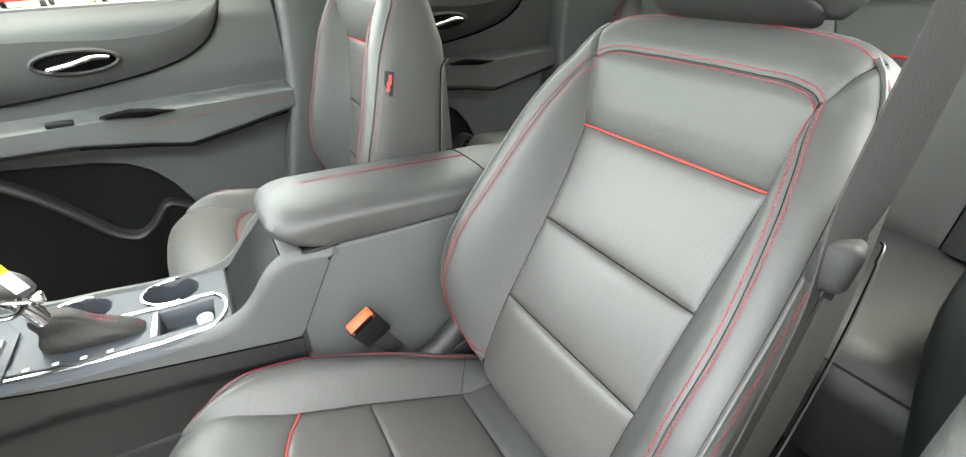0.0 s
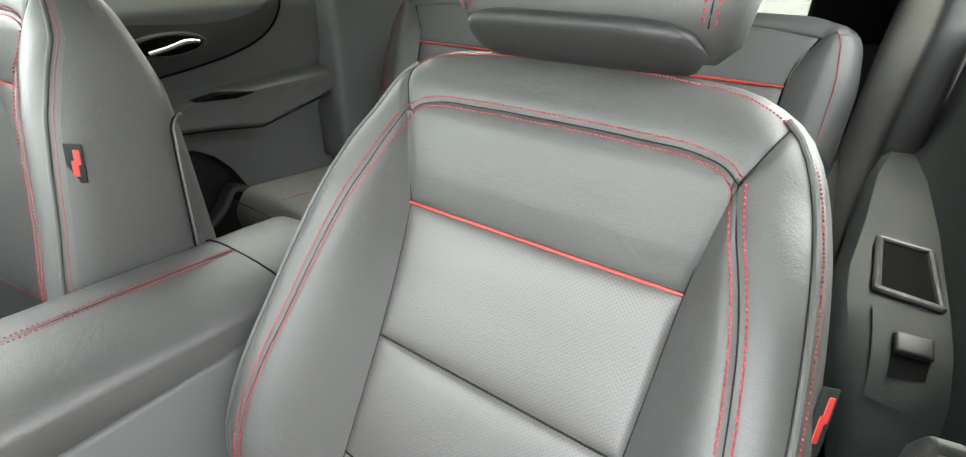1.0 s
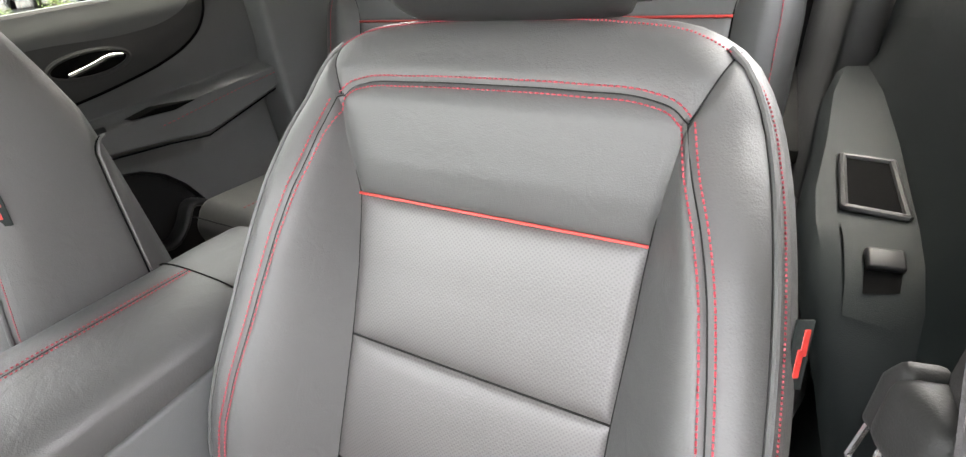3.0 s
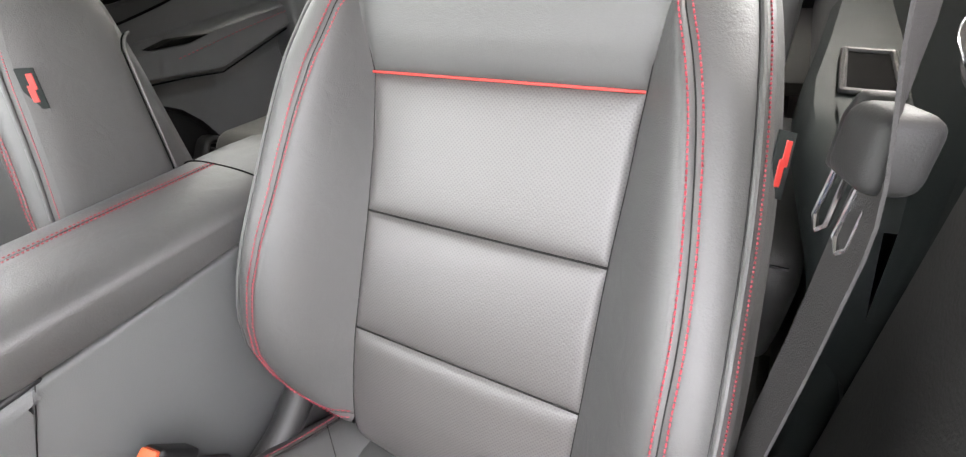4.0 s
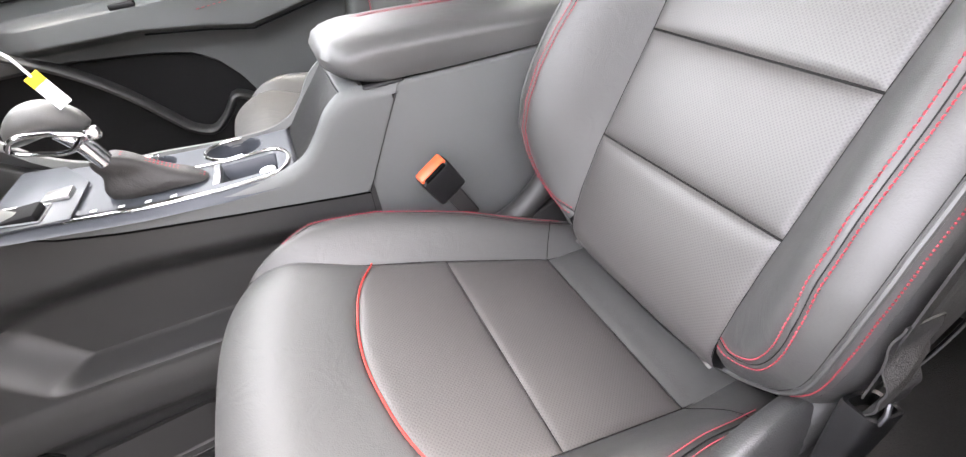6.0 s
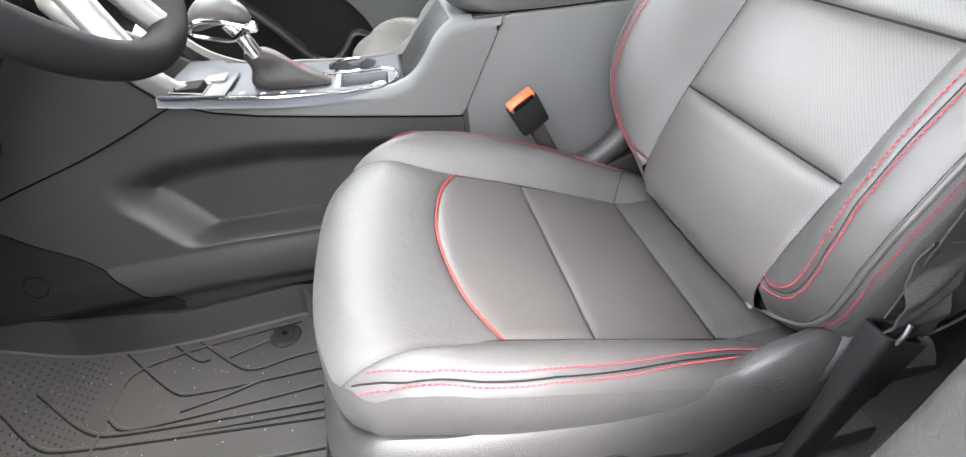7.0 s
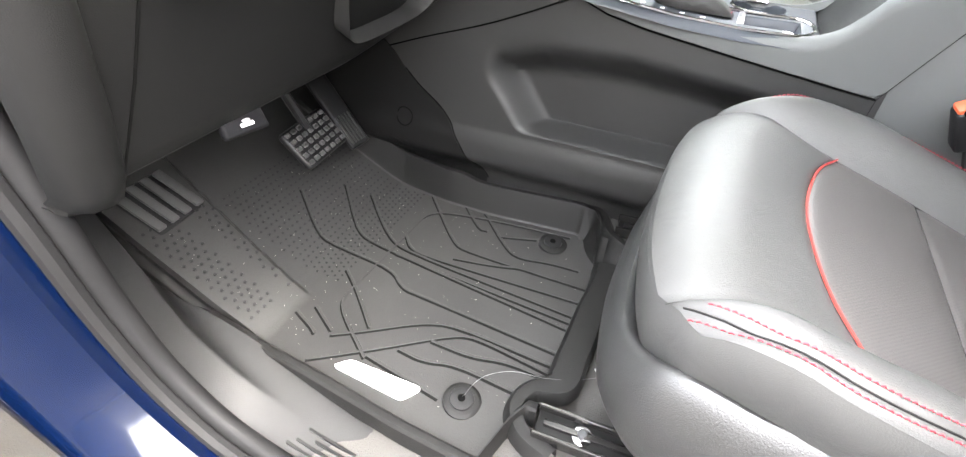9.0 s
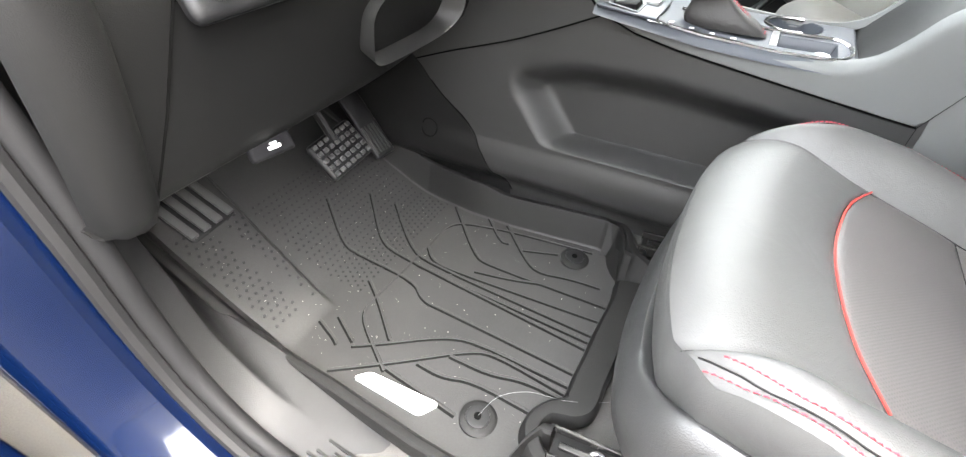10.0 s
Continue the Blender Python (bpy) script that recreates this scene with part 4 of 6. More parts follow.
for cx in (0.055, 0.675):
    R = Pad((cx, -0.93, 0.74), 90 + 20, RB_RIM, [(0, 0.24), (0.55, 0.25)], [(0, 0.19), (0.38, 0.19), (0.42, 0.195), (0.52, 0.25)], [(0, 0.05), (0.40, 0.045), (0.52, 0.03)], [(0, 0.0), (0.40, 0.01), (0.52, 0.02)], 0.04)
    R.N = -R.N
    lf = finish("backrest", *B_shell(R), LEATHER, bench, "split leather backrest")
    sd = lambda vs: [(float(curve(v, R.seam)), v) for v in vs]
    a = sd(np.linspace(0.02, 0.375, 6))
    finish("insert_panel", *R.panel(mirror(a), a, 24, 20, puff=0.006), PERF, lf)
    topl = [(-0.225, 0.475), (-0.12, 0.487), (0, 0.490), (0.12, 0.487), (0.225, 0.475)]
    finish("upper_panel", *R.panel([(x, 0.375) for x in np.linspace(-0.19, 0.19, 5)], topl, 16, 24), LEATHER, lf)
    tp = sorted([tuple(p) for p in R.line if p[1] > 0.49])
    finish("top_panel", *R.panel(topl, tp, 12, 30, open_sides="r"), LEATHER, lf)
    for sgn in (1, -1):
        fl = (lambda q: q) if sgn > 0 else mirror
        inn = sd(np.linspace(0.02, 0.47, 8))
        inn[-1] = (0.225, 0.475)
        out = [tuple(p) for p in R.half if p[1] < 0.492]
        finish("bolster_panel", *R.panel(fl(inn), fl(out[::4] + [out[-1]]), 18, 30, open_sides="r"), LEATHER, lf)
        finish("seam_cord", *R.cord(fl(inn), 40, -0.0015, 0.0018), BLACK, lf)
        st = [(u - 0.035, v) for u, v in out if v > 0.05]
        finish("stitching", *R.stitches(fl(st), 0.0, 0.001, 0.009, 0.0013, 0.006), RED, lf, "red topstitching")
    finish("piping", *R.cord([(-0.19, 0.375), (0, 0.375), (0.19, 0.375)], 30, 0.001, 0.003), REDPIPE, lf, "red piping")
    rings = []
    for x, k in ((-0.13, 0.6), (-0.12, 0.9), (-0.08, 1.0), (0.08, 1.0), (0.12, 0.9), (0.13, 0.6)):
        rings.append([R.raw(x, 0.635 + 0.075 * k * math.copysign(abs(math.sin(q)) ** 0.6, math.sin(q)), -0.02 + 0.05 * k * math.copysign(abs(math.cos(q)) ** 0.6, math.cos(q))) for q in np.linspace(0, 2 * math.pi, 22, endpoint=False)])
    hd = finish("headrest", *loft(rings), DARK, bench, "black rear headrest")
    for x in (-0.055, 0.055):
        finish("post", *tube([R.raw(x, 0.50, -0.02), R.raw(x, 0.58, -0.02)], 0.006, 8), DARK, hd)
        finish("post_collar", *disc(R.raw(x, 0.512, -0.02), R.V, 0.016, 0.014), DARK, hd)

# ---------------------------------------------------------------- centre console
console = thing("centre_console", "dark grey plastic centre console with padded armrest", "console")


def side_x(y):
    return float(curve(y, [(-0.3, 0.283), (0.27, 0.284), (0.50, 0.294), (0.70, 0.305), (0.85, 0.310), (1.1, 0.312), (1.5, 0.325)]))


def seam_z(y):
    return float(curve(y, [(0.182, 0.934), (0.216, 0.872), (0.263, 0.785), (0.30, 0.790), (0.44, 0.812), (0.581, 0.835), (0.65, 0.851), (0.69, 0.868), (0.706, 0.874), (0.753, 0.929), (0.779, 0.979), (0.86, 1.08)]))


def pocket_depth(y, z):
    ztop = float(curve(y, [(0.25, 0.748), (0.45, 0.776), (0.60, 0.792), (0.75, 0.788), (0.84, 0.765), (0.89, 0.735)]))
    front = 0.880 - (0.732 - z) * 0.67
    k = smooth(ztop + 0.004, ztop - 0.07, z) * smooth(0.606, 0.622, z) * smooth(front + 0.006, front - 0.060, y)
    return 0.060 * k


def side_skin(y, z):
    return side_x(y) + pocket_depth(y, z) - 0.010 * smooth(0.60, 0.57, z) * smooth(0.50, 0.53, z) + 0.035 * smooth(0.52, 0.47, z)


rows = []
for y in np.r_[np.linspace(0.255, 0.60, 22), np.linspace(0.61, 0.95, 110), np.linspace(0.97, 1.45, 18)]:
    zt = seam_z(y) - 0.002
    row = []
    for z in np.r_[np.linspace(0.36, 0.59, 16), np.linspace(0.594, 0.64, 24), np.linspace(0.645, 0.69, 8), np.linspace(0.70, zt, 24)]:
        x = side_x(y) + pocket_depth(y, z)
        x -= 0.010 * smooth(0.60, 0.57, z) * smooth(0.50, 0.53, z)
        x += 0.035 * smooth(0.52, 0.47, z)
        row.append((x, y, z))
    rows.append(row)
# darker than the trim above: shade beside the seat is put into the colour
finish("side_panel", *grid(rows), PLASTIC, console, "moulded side panel with a map pocket")
finish("side_panel", *prism([(0.25, 0.36), (1.45, 0.36), (1.45, 0.95), (0.80, 0.95), (0.66, 0.85), (0.25, 0.80)], 0.478, 0.500, 0.005, 2), PLASTIC, console)
# upper trim: sweeps from the armrest down round the tray and up to the dashboard
top = spline([(0.183, 0.934), (0.225, 0.937), (0.258, 0.938), (0.284, 0.922), (0.314, 0.885), (0.335, 0.864), (0.36, 0.853), (0.43, 0.850), (0.53, 0.860), (0.633, 0.874), (0.68, 0.898), (0.74, 0.965), (0.80, 1.04)], 60)
for sg in (1, -1):
    rows = []
    for y, z in top:
        zl = seam_z(y) + 0.001
        if sg > 0:
            x0 = side_x(y) - 0.002
            rows.append([(x0 + 0.004, y, zl), (x0, y, zl + 0.002)] + [(x0, y, zl + 0.002 + (z - zl - 0.016) * q) for q in (0.25, 0.5, 0.75, 0.92)] + [(x0 + 0.0008, y, z - 0.012), (x0 + 0.003, y, z - 0.007), (x0 + 0.010, y, z - 0.001), (x0 + 0.020, y, z), (x0 + 0.028, y, z - 0.012)])
        else:
            x0 = 0.502
            rows.append([(x0, y, zl - 0.03), (x0, y, (zl + z) / 2), (x0 - 0.003, y, z - 0.008), (x0 - 0.010, y, z - 0.001), (x0 - 0.020, y, z), (x0 - 0.026, y, z - 0.012)])
    finish("upper_trim", *grid(rows), SOFTTRIM, console, "smooth upper console trim")
# armrest box
# lighter than the side panel below, as the better lit part
finish("armrest_box", *prism([(-0.24, 0.42), (0.262, 0.42), (0.262, 0.785), (0.262, 0.932), (0.18, 0.933), (0.08, 0.930), (-0.24, 0.922)], 0.2855, 0.490, 0.006, 3), SOFTTRIM, console)
finish("box_front", *prism([(0.262, 0.50), (0.30, 0.50), (0.350, 0.838), (0.338, 0.852), (0.300, 0.895), (0.262, 0.934)], 0.300, 0.486, 0.004, 2), DASHMAT, console)
for line in ([(0.2835, 0.263, 0.786), (0.2835, 0.216, 0.872), (0.2835, 0.180, 0.935)], [(0.2838, 0.263, 0.786), (0.2838, 0.265, 0.74), (0.2838, 0.266, 0.66), (0.2838, 0.266, 0.55)]):
    finish("panel_gap", *tube([tuple(p) for p in spline(line, 14)], 0.0005, 5), SEAM, console)
finish("panel_gap", *tube([(side_x(y) - 0.0005, y, seam_z(y)) for y in np.linspace(0.264, 0.702, 40)], 0.0014, 5), BLACK, console)
finish("panel_gap", *tube([tuple(p) for p in spline([(0.3040, 0.706, 0.870), (0.3070, 0.78, 0.840), (0.3085, 0.848, 0.815), (0.3100, 1.013, 0.766), (0.3110, 1.10, 0.738)], 30)], 0.0016, 5), BLACK, console)
finish("panel_gap", *tube([tuple(p) for p in spline([(0.3025, 0.706, 0.874), (0.3035, 0.753, 0.929), (0.3045, 0.779, 0.979), (0.3050, 0.80, 1.02)], 20)], 0.0018, 5), BLACK, console)
finish("panel_gap", *tube([(side_x(0.69) - 0.003, 0.697, 0.872), (side_x(0.69) - 0.003, 0.685, 0.898)], 0.0009, 5), BLACK, console)
finish("panel_gap", *tube([(side_skin(y, z) - 0.0006, y, z) for y, z in spline([(1.056, 0.70), (1.033, 0.675), (0.97, 0.62), (0.93, 0.552), (0.897, 0.485), (0.882, 0.455)], 60)], 0.0016, 5), BLACK, console)
# round cap and toe-board side
rows = []
for y in np.r_[np.linspace(0.884, 1.06, 40), np.linspace(1.08, 1.44, 14)]:
    zt = float(np.interp(y, [0.882, 0.897, 0.93, 0.97, 1.033, 1.056, 1.10], [0.455, 0.485, 0.552, 0.620, 0.675, 0.700, 0.76])) - 0.001
    rows.append([(side_skin(y, z) - 0.003, y, z) for z in np.linspace(0.37, zt, 22)] + [(side_skin(y, zt) + 0.002, y, zt + 0.0005)])
finish("toe_panel", *grid(rows), DASHMAT, console, "dark toe panel beside the pedals")
# armrest lid, padded, lofted across its width
LID = [(-0.245, 0.932), (-0.10, 0.929), (0.05, 0.930), (0.18, 0.934), (0.235, 0.938), (0.256, 0.948), (0.271, 0.963), (0.273, 0.978), (0.264, 0.991), (0.240, 0.999), (0.18, 0.999), (0.05, 0.991), (-0.10, 0.980), (-0.20, 0.971), (-0.240, 0.960)]
LIDX, LIDW = 0.3860, 0.1010
rings = []
c = spline(LID + LID[:1], 72)[:-1]
for q in np.sin(np.linspace(-0.5 * math.pi, 0.5 * math.pi, 33) * 0.985):
    # the edges roll over across the width, and the front corners are rounded in plan
    fold = (1 - abs(q) ** 3.2) ** 0.5
    back_off = 0.052 * (1 - (1 - abs(q) ** 3.4) ** 0.42)
    ring = []
    for y, z in c:
        mz = 0.948 + 0.020 * smooth(-0.2, 0.25, y)
        yy = y - back_off * smooth(0.10, 0.27, y)
        ring.append((LIDX + LIDW * q, yy, mz + (z - mz) * ((0.18 + 0.82 * fold) if z > mz else (0.86 + 0.14 * fold)) + (0.003 * (1 - q * q) if z > mz else 0)))
    rings.append(ring)
lid = finish("armrest_lid", *loft(rings), LEATHER, console, "padded leather armrest lid with red stitching")


def lid_z(y):
    return float(curve(y, [(-0.240, 0.960), (-0.20, 0.971), (-0.10, 0.980), (0.05, 0.991), (0.18, 0.999), (0.240, 0.999)])) + 0.0034


for off in (-0.005, 0.005):
    pts = [(0.404 + off, y, lid_z(y) + 0.0006) for y in np.arange(-0.115, 0.234, 0.0022)]
    finish("stitching", *merge(*[tube(pts[i:i + 2], 0.0008, 5) for i in range(0, len(pts) - 1, 2)]), RED, lid, "red double topstitching")
finish("seam_cord", *tube([(0.404, y, lid_z(y)) for y in np.linspace(-0.115, 0.236, 30)], 0.0005, 5), DARK, lid)
q_ = np.linspace(-0.93, 0.93, 26)
finish("seam_cord", *tube([(LIDX + LIDW * q, -0.117, 0.9565 + (lid_z(-0.117) - 0.9595) * (0.18 + 0.82 * (1 - abs(q) ** 3.2) ** 0.5) + 0.003 * (1 - q * q)) for q in q_], 0.0013, 5), BLACK, lid)
finish("lid_latch", *rbox((0.2885, 0.172, 0.9275), (0.345, 0.232, 0.9375), 0.004, 3), DARK, lid, "latch under the lid")
# black slab stands for the shadow line under the lid
finish("lid_gap", *rbox((0.295, -0.23, 0.928), (0.478, 0.230, 0.938), 0.002, 1), BLACK, lid)


# tray with cup holders, shifter and trim
def tray_z(y):
    return float(curve(y, [(0.34, 0.846), (0.45, 0.850), (0.55, 0.860), (0.68, 0.882), (0.72, 0.89)]))


def tray_hole(x, y):
    """Recesses in the tray: two cup holders and the small bin beside the shifter."""
    d = 0
    for cx, cy, r in ((0.440, 0.435, 0.037), (0.440, 0.555, 0.034)):
        d = max(d, 0.055 * smooth(r, r - 0.006, math.hypot(x - cx, (y - cy) * 0.9)))
    if 0.320 < x < 0.382 and 0.375 < y < 0.455:
        e = min(x - 0.320, 0.382 - x, y - 0.375, 0.455 - y)
        d = max(d, 0.030 * smooth(0, 0.006, e))
    return d


rows = [[(x, y, tray_z(y) - tray_hole(x, y) - 0.012 * smooth(0.012, 0.0, min(x - 0.287, 0.482 - x, y - 0.342))) for x in np.linspace(0.287, 0.482, 84)] for y in np.linspace(0.342, 0.715, 150)]
tray = finish("tray", *grid(rows), GLOSS, console, "glossy grey tray with two cup holders and a bin")
for cx, cy, r in ((0.440, 0.435, 0.038), (0.440, 0.555, 0.035)):
    finish("cup_ring", *tube([(cx + r * math.cos(a), cy + r / 0.9 * math.sin(a), tray_z(cy + r * math.sin(a)) + 0.001) for a in np.linspace(-0.3, math.pi + 0.3, 40)], 0.0028, 6), CHROME, tray, "chrome cup holder ring")
frame_pts = [(0.296, 0.63), (0.299, 0.50), (0.303, 0.42), (0.310, 0.375), (0.330, 0.362), (0.380, 0.362), (0.394, 0.372), (0.396, 0.42), (0.395, 0.60)]
finish("shifter_trim", *tube([(x, y, tray_z(y) + 0.0015) for x, y in spline(frame_pts, 70)], 0.0034, 6, 0.7), CHROME, tray, "chrome shifter surround")
finish("shifter_plate", *grid([[(x, y, tray_z(y) + 0.0035) for x in np.linspace(0.305, 0.317, 4)] for y in np.linspace(0.40, 0.64, 12)]), GLOSS, tray, "silver gear plate")
for k in range(4):
    y = 0.505 + 0.030 * k
    finish("gear_mark", *rbox((0.307, y, tray_z(y) + 0.0035), (0.313, y + 0.008, tray_z(y) + 0.0048), 0.0006, 1), WHITE, tray)
finish("bin_button", *disc((0.352, 0.392, tray_z(0.39) - 0.024), (0, 0, 1), 0.012, 0.016), WHITE, tray, "small white plug in the bin")
finish("bin_divider", *rbox((0.318, 0.452, tray_z(0.45) - 0.006), (0.384, 0.462, tray_z(0.45) + 0.006), 0.002, 2), SILVER, tray)
mp = finish("mode_panel", *prism([(0.292, 0.618), (0.400, 0.618), (0.470, 0.66), (0.470, 0.712), (0.290, 0.712)], 0.0, 0.004, 0.002, 2, axis=2), GLOSS, tray, "dark switch panel before the selector")
mp.data.transform(Matrix.Translation((0, 0.665, tray_z(0.665) + 0.0015)) @ pose(0, 0, 0, 7.5, 0, 0) @ Matrix.Translation((0, -0.665, 0)))
finish("mode_button", *rbox((0.300, 0.652, tray_z(0.65) + 0.004), (0.340, 0.690, tray_z(0.69) + 0.010), 0.004, 2), SATIN, tray, "black drive mode button")
finish("button_frame", *tube([tuple(p) for p in ((0.297, 0.648, tray_z(0.65) + 0.007), (0.343, 0.648, tray_z(0.65) + 0.007), (0.343, 0.694, tray_z(0.69) + 0.009), (0.297, 0.694, tray_z(0.69) + 0.009), (0.297, 0.648, tray_z(0.65) + 0.007))], 0.0012, 5), SILVER, tray)
finish("mode_button", *rbox((0.350, 0.628, tray_z(0.63) + 0.004), (0.382, 0.662, tray_z(0.66) + 0.009), 0.004, 2), SILVER, tray, "silver shift lock plate")
boot = []
for q in np.linspace(0, 1, 12):
    cy, hw, hl = 0.528 + 0.042 * q, 0.023 - 0.009 * q, 0.060 - 0.045 * q
    z = tray_z(0.52) + 0.003 + 0.060 * q
    wob = 0.0025 * math.sin(9 * q)
    boot.append([(0.357 + (hw + wob) * math.copysign(abs(math.cos(a)) ** 0.6, math.cos(a)), cy + (hl + wob) * math.copysign(abs(math.sin(a)) ** 0.6, math.sin(a)), z + 0.10 * (cy - 0.525 + hl * math.sin(a)) * (1 - q)) for a in np.linspace(0, 2 * math.pi, 28, endpoint=False)])
shifter = thing("gear_selector", "leather gear selector with chrome trim and red-stitched boot", "gear selector")
finish("boot", *loft(boot), BOOT, shifter, "leather boot with red stitching")
for off in (-0.004, 0.004):
    pts = [(0.357 + off, 0.468 + 0.087 * t, 0.8555 + 0.0655 * t) for t in np.linspace(0.04, 0.96, 44)]
    finish("stitching", *merge(*[tube(pts[i:i + 2], 0.0009, 5) for i in range(0, 43, 2)]), RED, shifter, "red boot stitching")
finish("lever", *tube([tuple(p) for p in spline([(0.350, 0.568, 0.914), (0.346, 0.577, 0.945), (0.343, 0.590, 0.968)], 10)], 0.012, 12), CHROME, shifter, "chrome lever neck")
rings = []
for q in np.linspace(0.0, 1.0, 16):
    w = (1 - abs(2 * q - 1) ** 2.6) ** 0.5 if 0 < q < 1 else 0.06
    c = np.array((0.346, 0.554 + 0.092 * q, 0.970 + 0.016 * math.sin(q * math.pi)))
    rings.append([tuple(c + np.array((0.023 * w * math.cos(a), 0, 0.021 * w * math.sin(a)))) for a in np.linspace(0, 2 * math.pi, 24, endpoint=False)])
finish("knob", *loft(rings), LEATHER, shifter, "rounded leather knob")
finish("knob_trim", *tube([tuple(p) for p in spline([(0.322, 0.562, 0.962), (0.319, 0.598, 0.975), (0.321, 0.630, 0.975), (0.327, 0.640, 0.964), (0.322, 0.612, 0.953), (0.322, 0.580, 0.948), (0.322, 0.562, 0.962)], 36)], 0.0034, 8), CHROME, shifter, "chrome knob trim")
finish("knob_button", *rbox((0.327, 0.548, 0.950), (0.343, 0.564, 0.966), 0.004, 2), CHROME, shifter)

# ---------------------------------------------------------------- buckle
buckle = thing("seat_belt_buckle", "black seat belt buckle with an orange release button", "buckle")
bm_ = Matrix.Translation((0.238, 0.163, 0.790)) @ pose(0, 0, 0, -28, 0, 0) @ pose(0, 0, 0, 0, -16, 6)
finish("buckle_body", *rbox((-0.013, -0.026, -0.030), (0.013, 0.026, 0.034), 0.006, 3, bm_), DARK, buckle)
finish("release_button", *rbox((-0.009, -0.0235, 0.026), (0.011, 0.0235, 0.0385), 0.003, 2, bm_), ORANGE, buckle, "translucent orange release button")
finish("button_slot", *rbox((-0.0135, -0.0185, 0.031), (-0.0085, 0.0185, 0.0375), 0.001, 1, bm_), BLACK, buckle)
finish("buckle_stem", *rbox((-0.005, -0.013, -0.115), (0.005, 0.013, -0.026), 0.003, 2, bm_), WEB, buckle, "webbing stem")

# ---------------------------------------------------------------- seat belt
belt = thing("seat_belt", "black seat belt with tongue hanging at the pillar", "seat belt")
P = spline([(-0.268, -0.012, 0.800), (-0.272, -0.020, 0.92), (-0.279, -0.033, 1.06), (-0.281, -0.043, 1.14), (-0.275, -0.088, 1.25), (-0.268, -0.135, 1.37), (-0.262, -0.195, 1.53)], 44)
rows = []
for k, p in enumerate(P):
    w = 0.021
    d = np.array((-0.15 + 0.51 * smooth(1.10, 1.20, p[2]), 0.96, 0.0))
    rows.append([p - d * w, p - d * w * 0.5 + np.array((-0.0006, 0, 0)), p + d * w * 0.5 + np.array((-0.0006, 0, 0)), p + d * w, p + d * w + np.array((0.0016, 0, 0)), p - d * w + np.array((0.0016, 0, 0))])
finish("webbing", *loft(rows), WEB, belt, "black woven webbing")
tg = Matrix.Translation((-0.279, -0.054, 1.140)) @ pose(0, 0, 0, 10, -6, 16)
tong = finish("tongue", *rbox((-0.012, -0.012, -0.019), (0.015, 0.026, 0.017), 0.009, 4, tg), TONGUE, belt, "grey plastic tongue head")
wing = finish("tongue_wing", *prism([(-0.022, -0.020), (-0.006, -0.019), (-0.006, 0.018), (-0.014, 0.021), (-0.022, 0.008)], -0.008, 0.010, 0.004, 3), TONGUE, tong)
wing.data.transform(tg)
for y0 in (-0.026, 0.000):
    ring = [tg @ Vector((0.0, y0 + dy, z)) for dy, z in ((0.0, -0.018), (-0.004, -0.050), (0.004, -0.056), (0.011, -0.050), (0.012, -0.018))]
    finish("tongue_plate", *tube(ring, 0.0016, 6), CHROME, tong, "steel tongue blade")
def sleeve(levels):
    """Rounded box tube: levels of (front y, rear y, front z, rear z, half thickness)."""
    rings = []
    for yf, yr, zf, zr, th in levels:
        c, h = np.array((-0.273, (yf + yr) / 2, (zf + zr) / 2)), np.array((0, (yf - yr) / 2, (zf - zr) / 2))
        rings.append([c + h * math.copysign(abs(math.cos(a)) ** 0.4, math.cos(a)) + np.array((th, 0, 0)) * math.copysign(abs(math.sin(a)) ** 0.4, math.sin(a)) for a in np.linspace(0, 2 * math.pi, 32, endpoint=False)])
    return loft(rings)


sl = finish("anchor_sleeve", *sleeve([(0.0225, -0.017, 0.706, 0.698, 0.0095), (0.0215, -0.020, 0.710, 0.700, 0.0115), (0.018, -0.030, 0.765, 0.745, 0.0135), (0.016, -0.035, 0.790, 0.768, 0.0140), (0.015, -0.0345, 0.7925, 0.7705, 0.0132), (0.012, -0.031, 0.792, 0.770, 0.0105), (0.011, -0.030, 0.775, 0.755, 0.0100)]), DARK, belt, "black plastic anchor sleeve on the seat")
finish("sleeve_neck", *sleeve([(0.040, 0.010, 0.575, 0.570, 0.0075), (0.036, 0.002, 0.615, 0.605, 0.0085), (0.026, -0.010, 0.672, 0.664, 0.0095), (0.0225, -0.0155, 0.704, 0.696, 0.0105), (0.021, -0.014, 0.708, 0.700, 0.0095)]), DARK, sl)
finish("guide_pin", *tube([(-0.286, 0.006, 0.786), (-0.2865, 0.004, 0.797), (-0.283, -0.001, 0.803)], 0.0022, 8), STEEL, sl, "bright steel guide pin")
# webbing bunched where it enters the sleeve
rows = []
for q in np.linspace(0, 1, 40):
    w = 0.0215 + 0.004 * math.sin(math.pi * q)
    c = np.array((-0.273 - 0.008 * math.sin(math.pi * min(q * 1.3, 1)), -0.010 - 0.004 * q, 0.770 + 0.105 * q))
    row = []
    for k in np.linspace(-1, 1, 25):
        fold = 0.0035 * math.sin(7 * q + 2.4 * k) * math.sin(math.pi * q) + 0.0016 * math.sin(25 * q + 5 * k) * math.sin(math.pi * q)
        row.append(c + np.array((fold, w * k, 0.20 * w * k)))
    rows.append(row + [p + np.array((0.0016, 0, 0)) for p in row[::-1]])
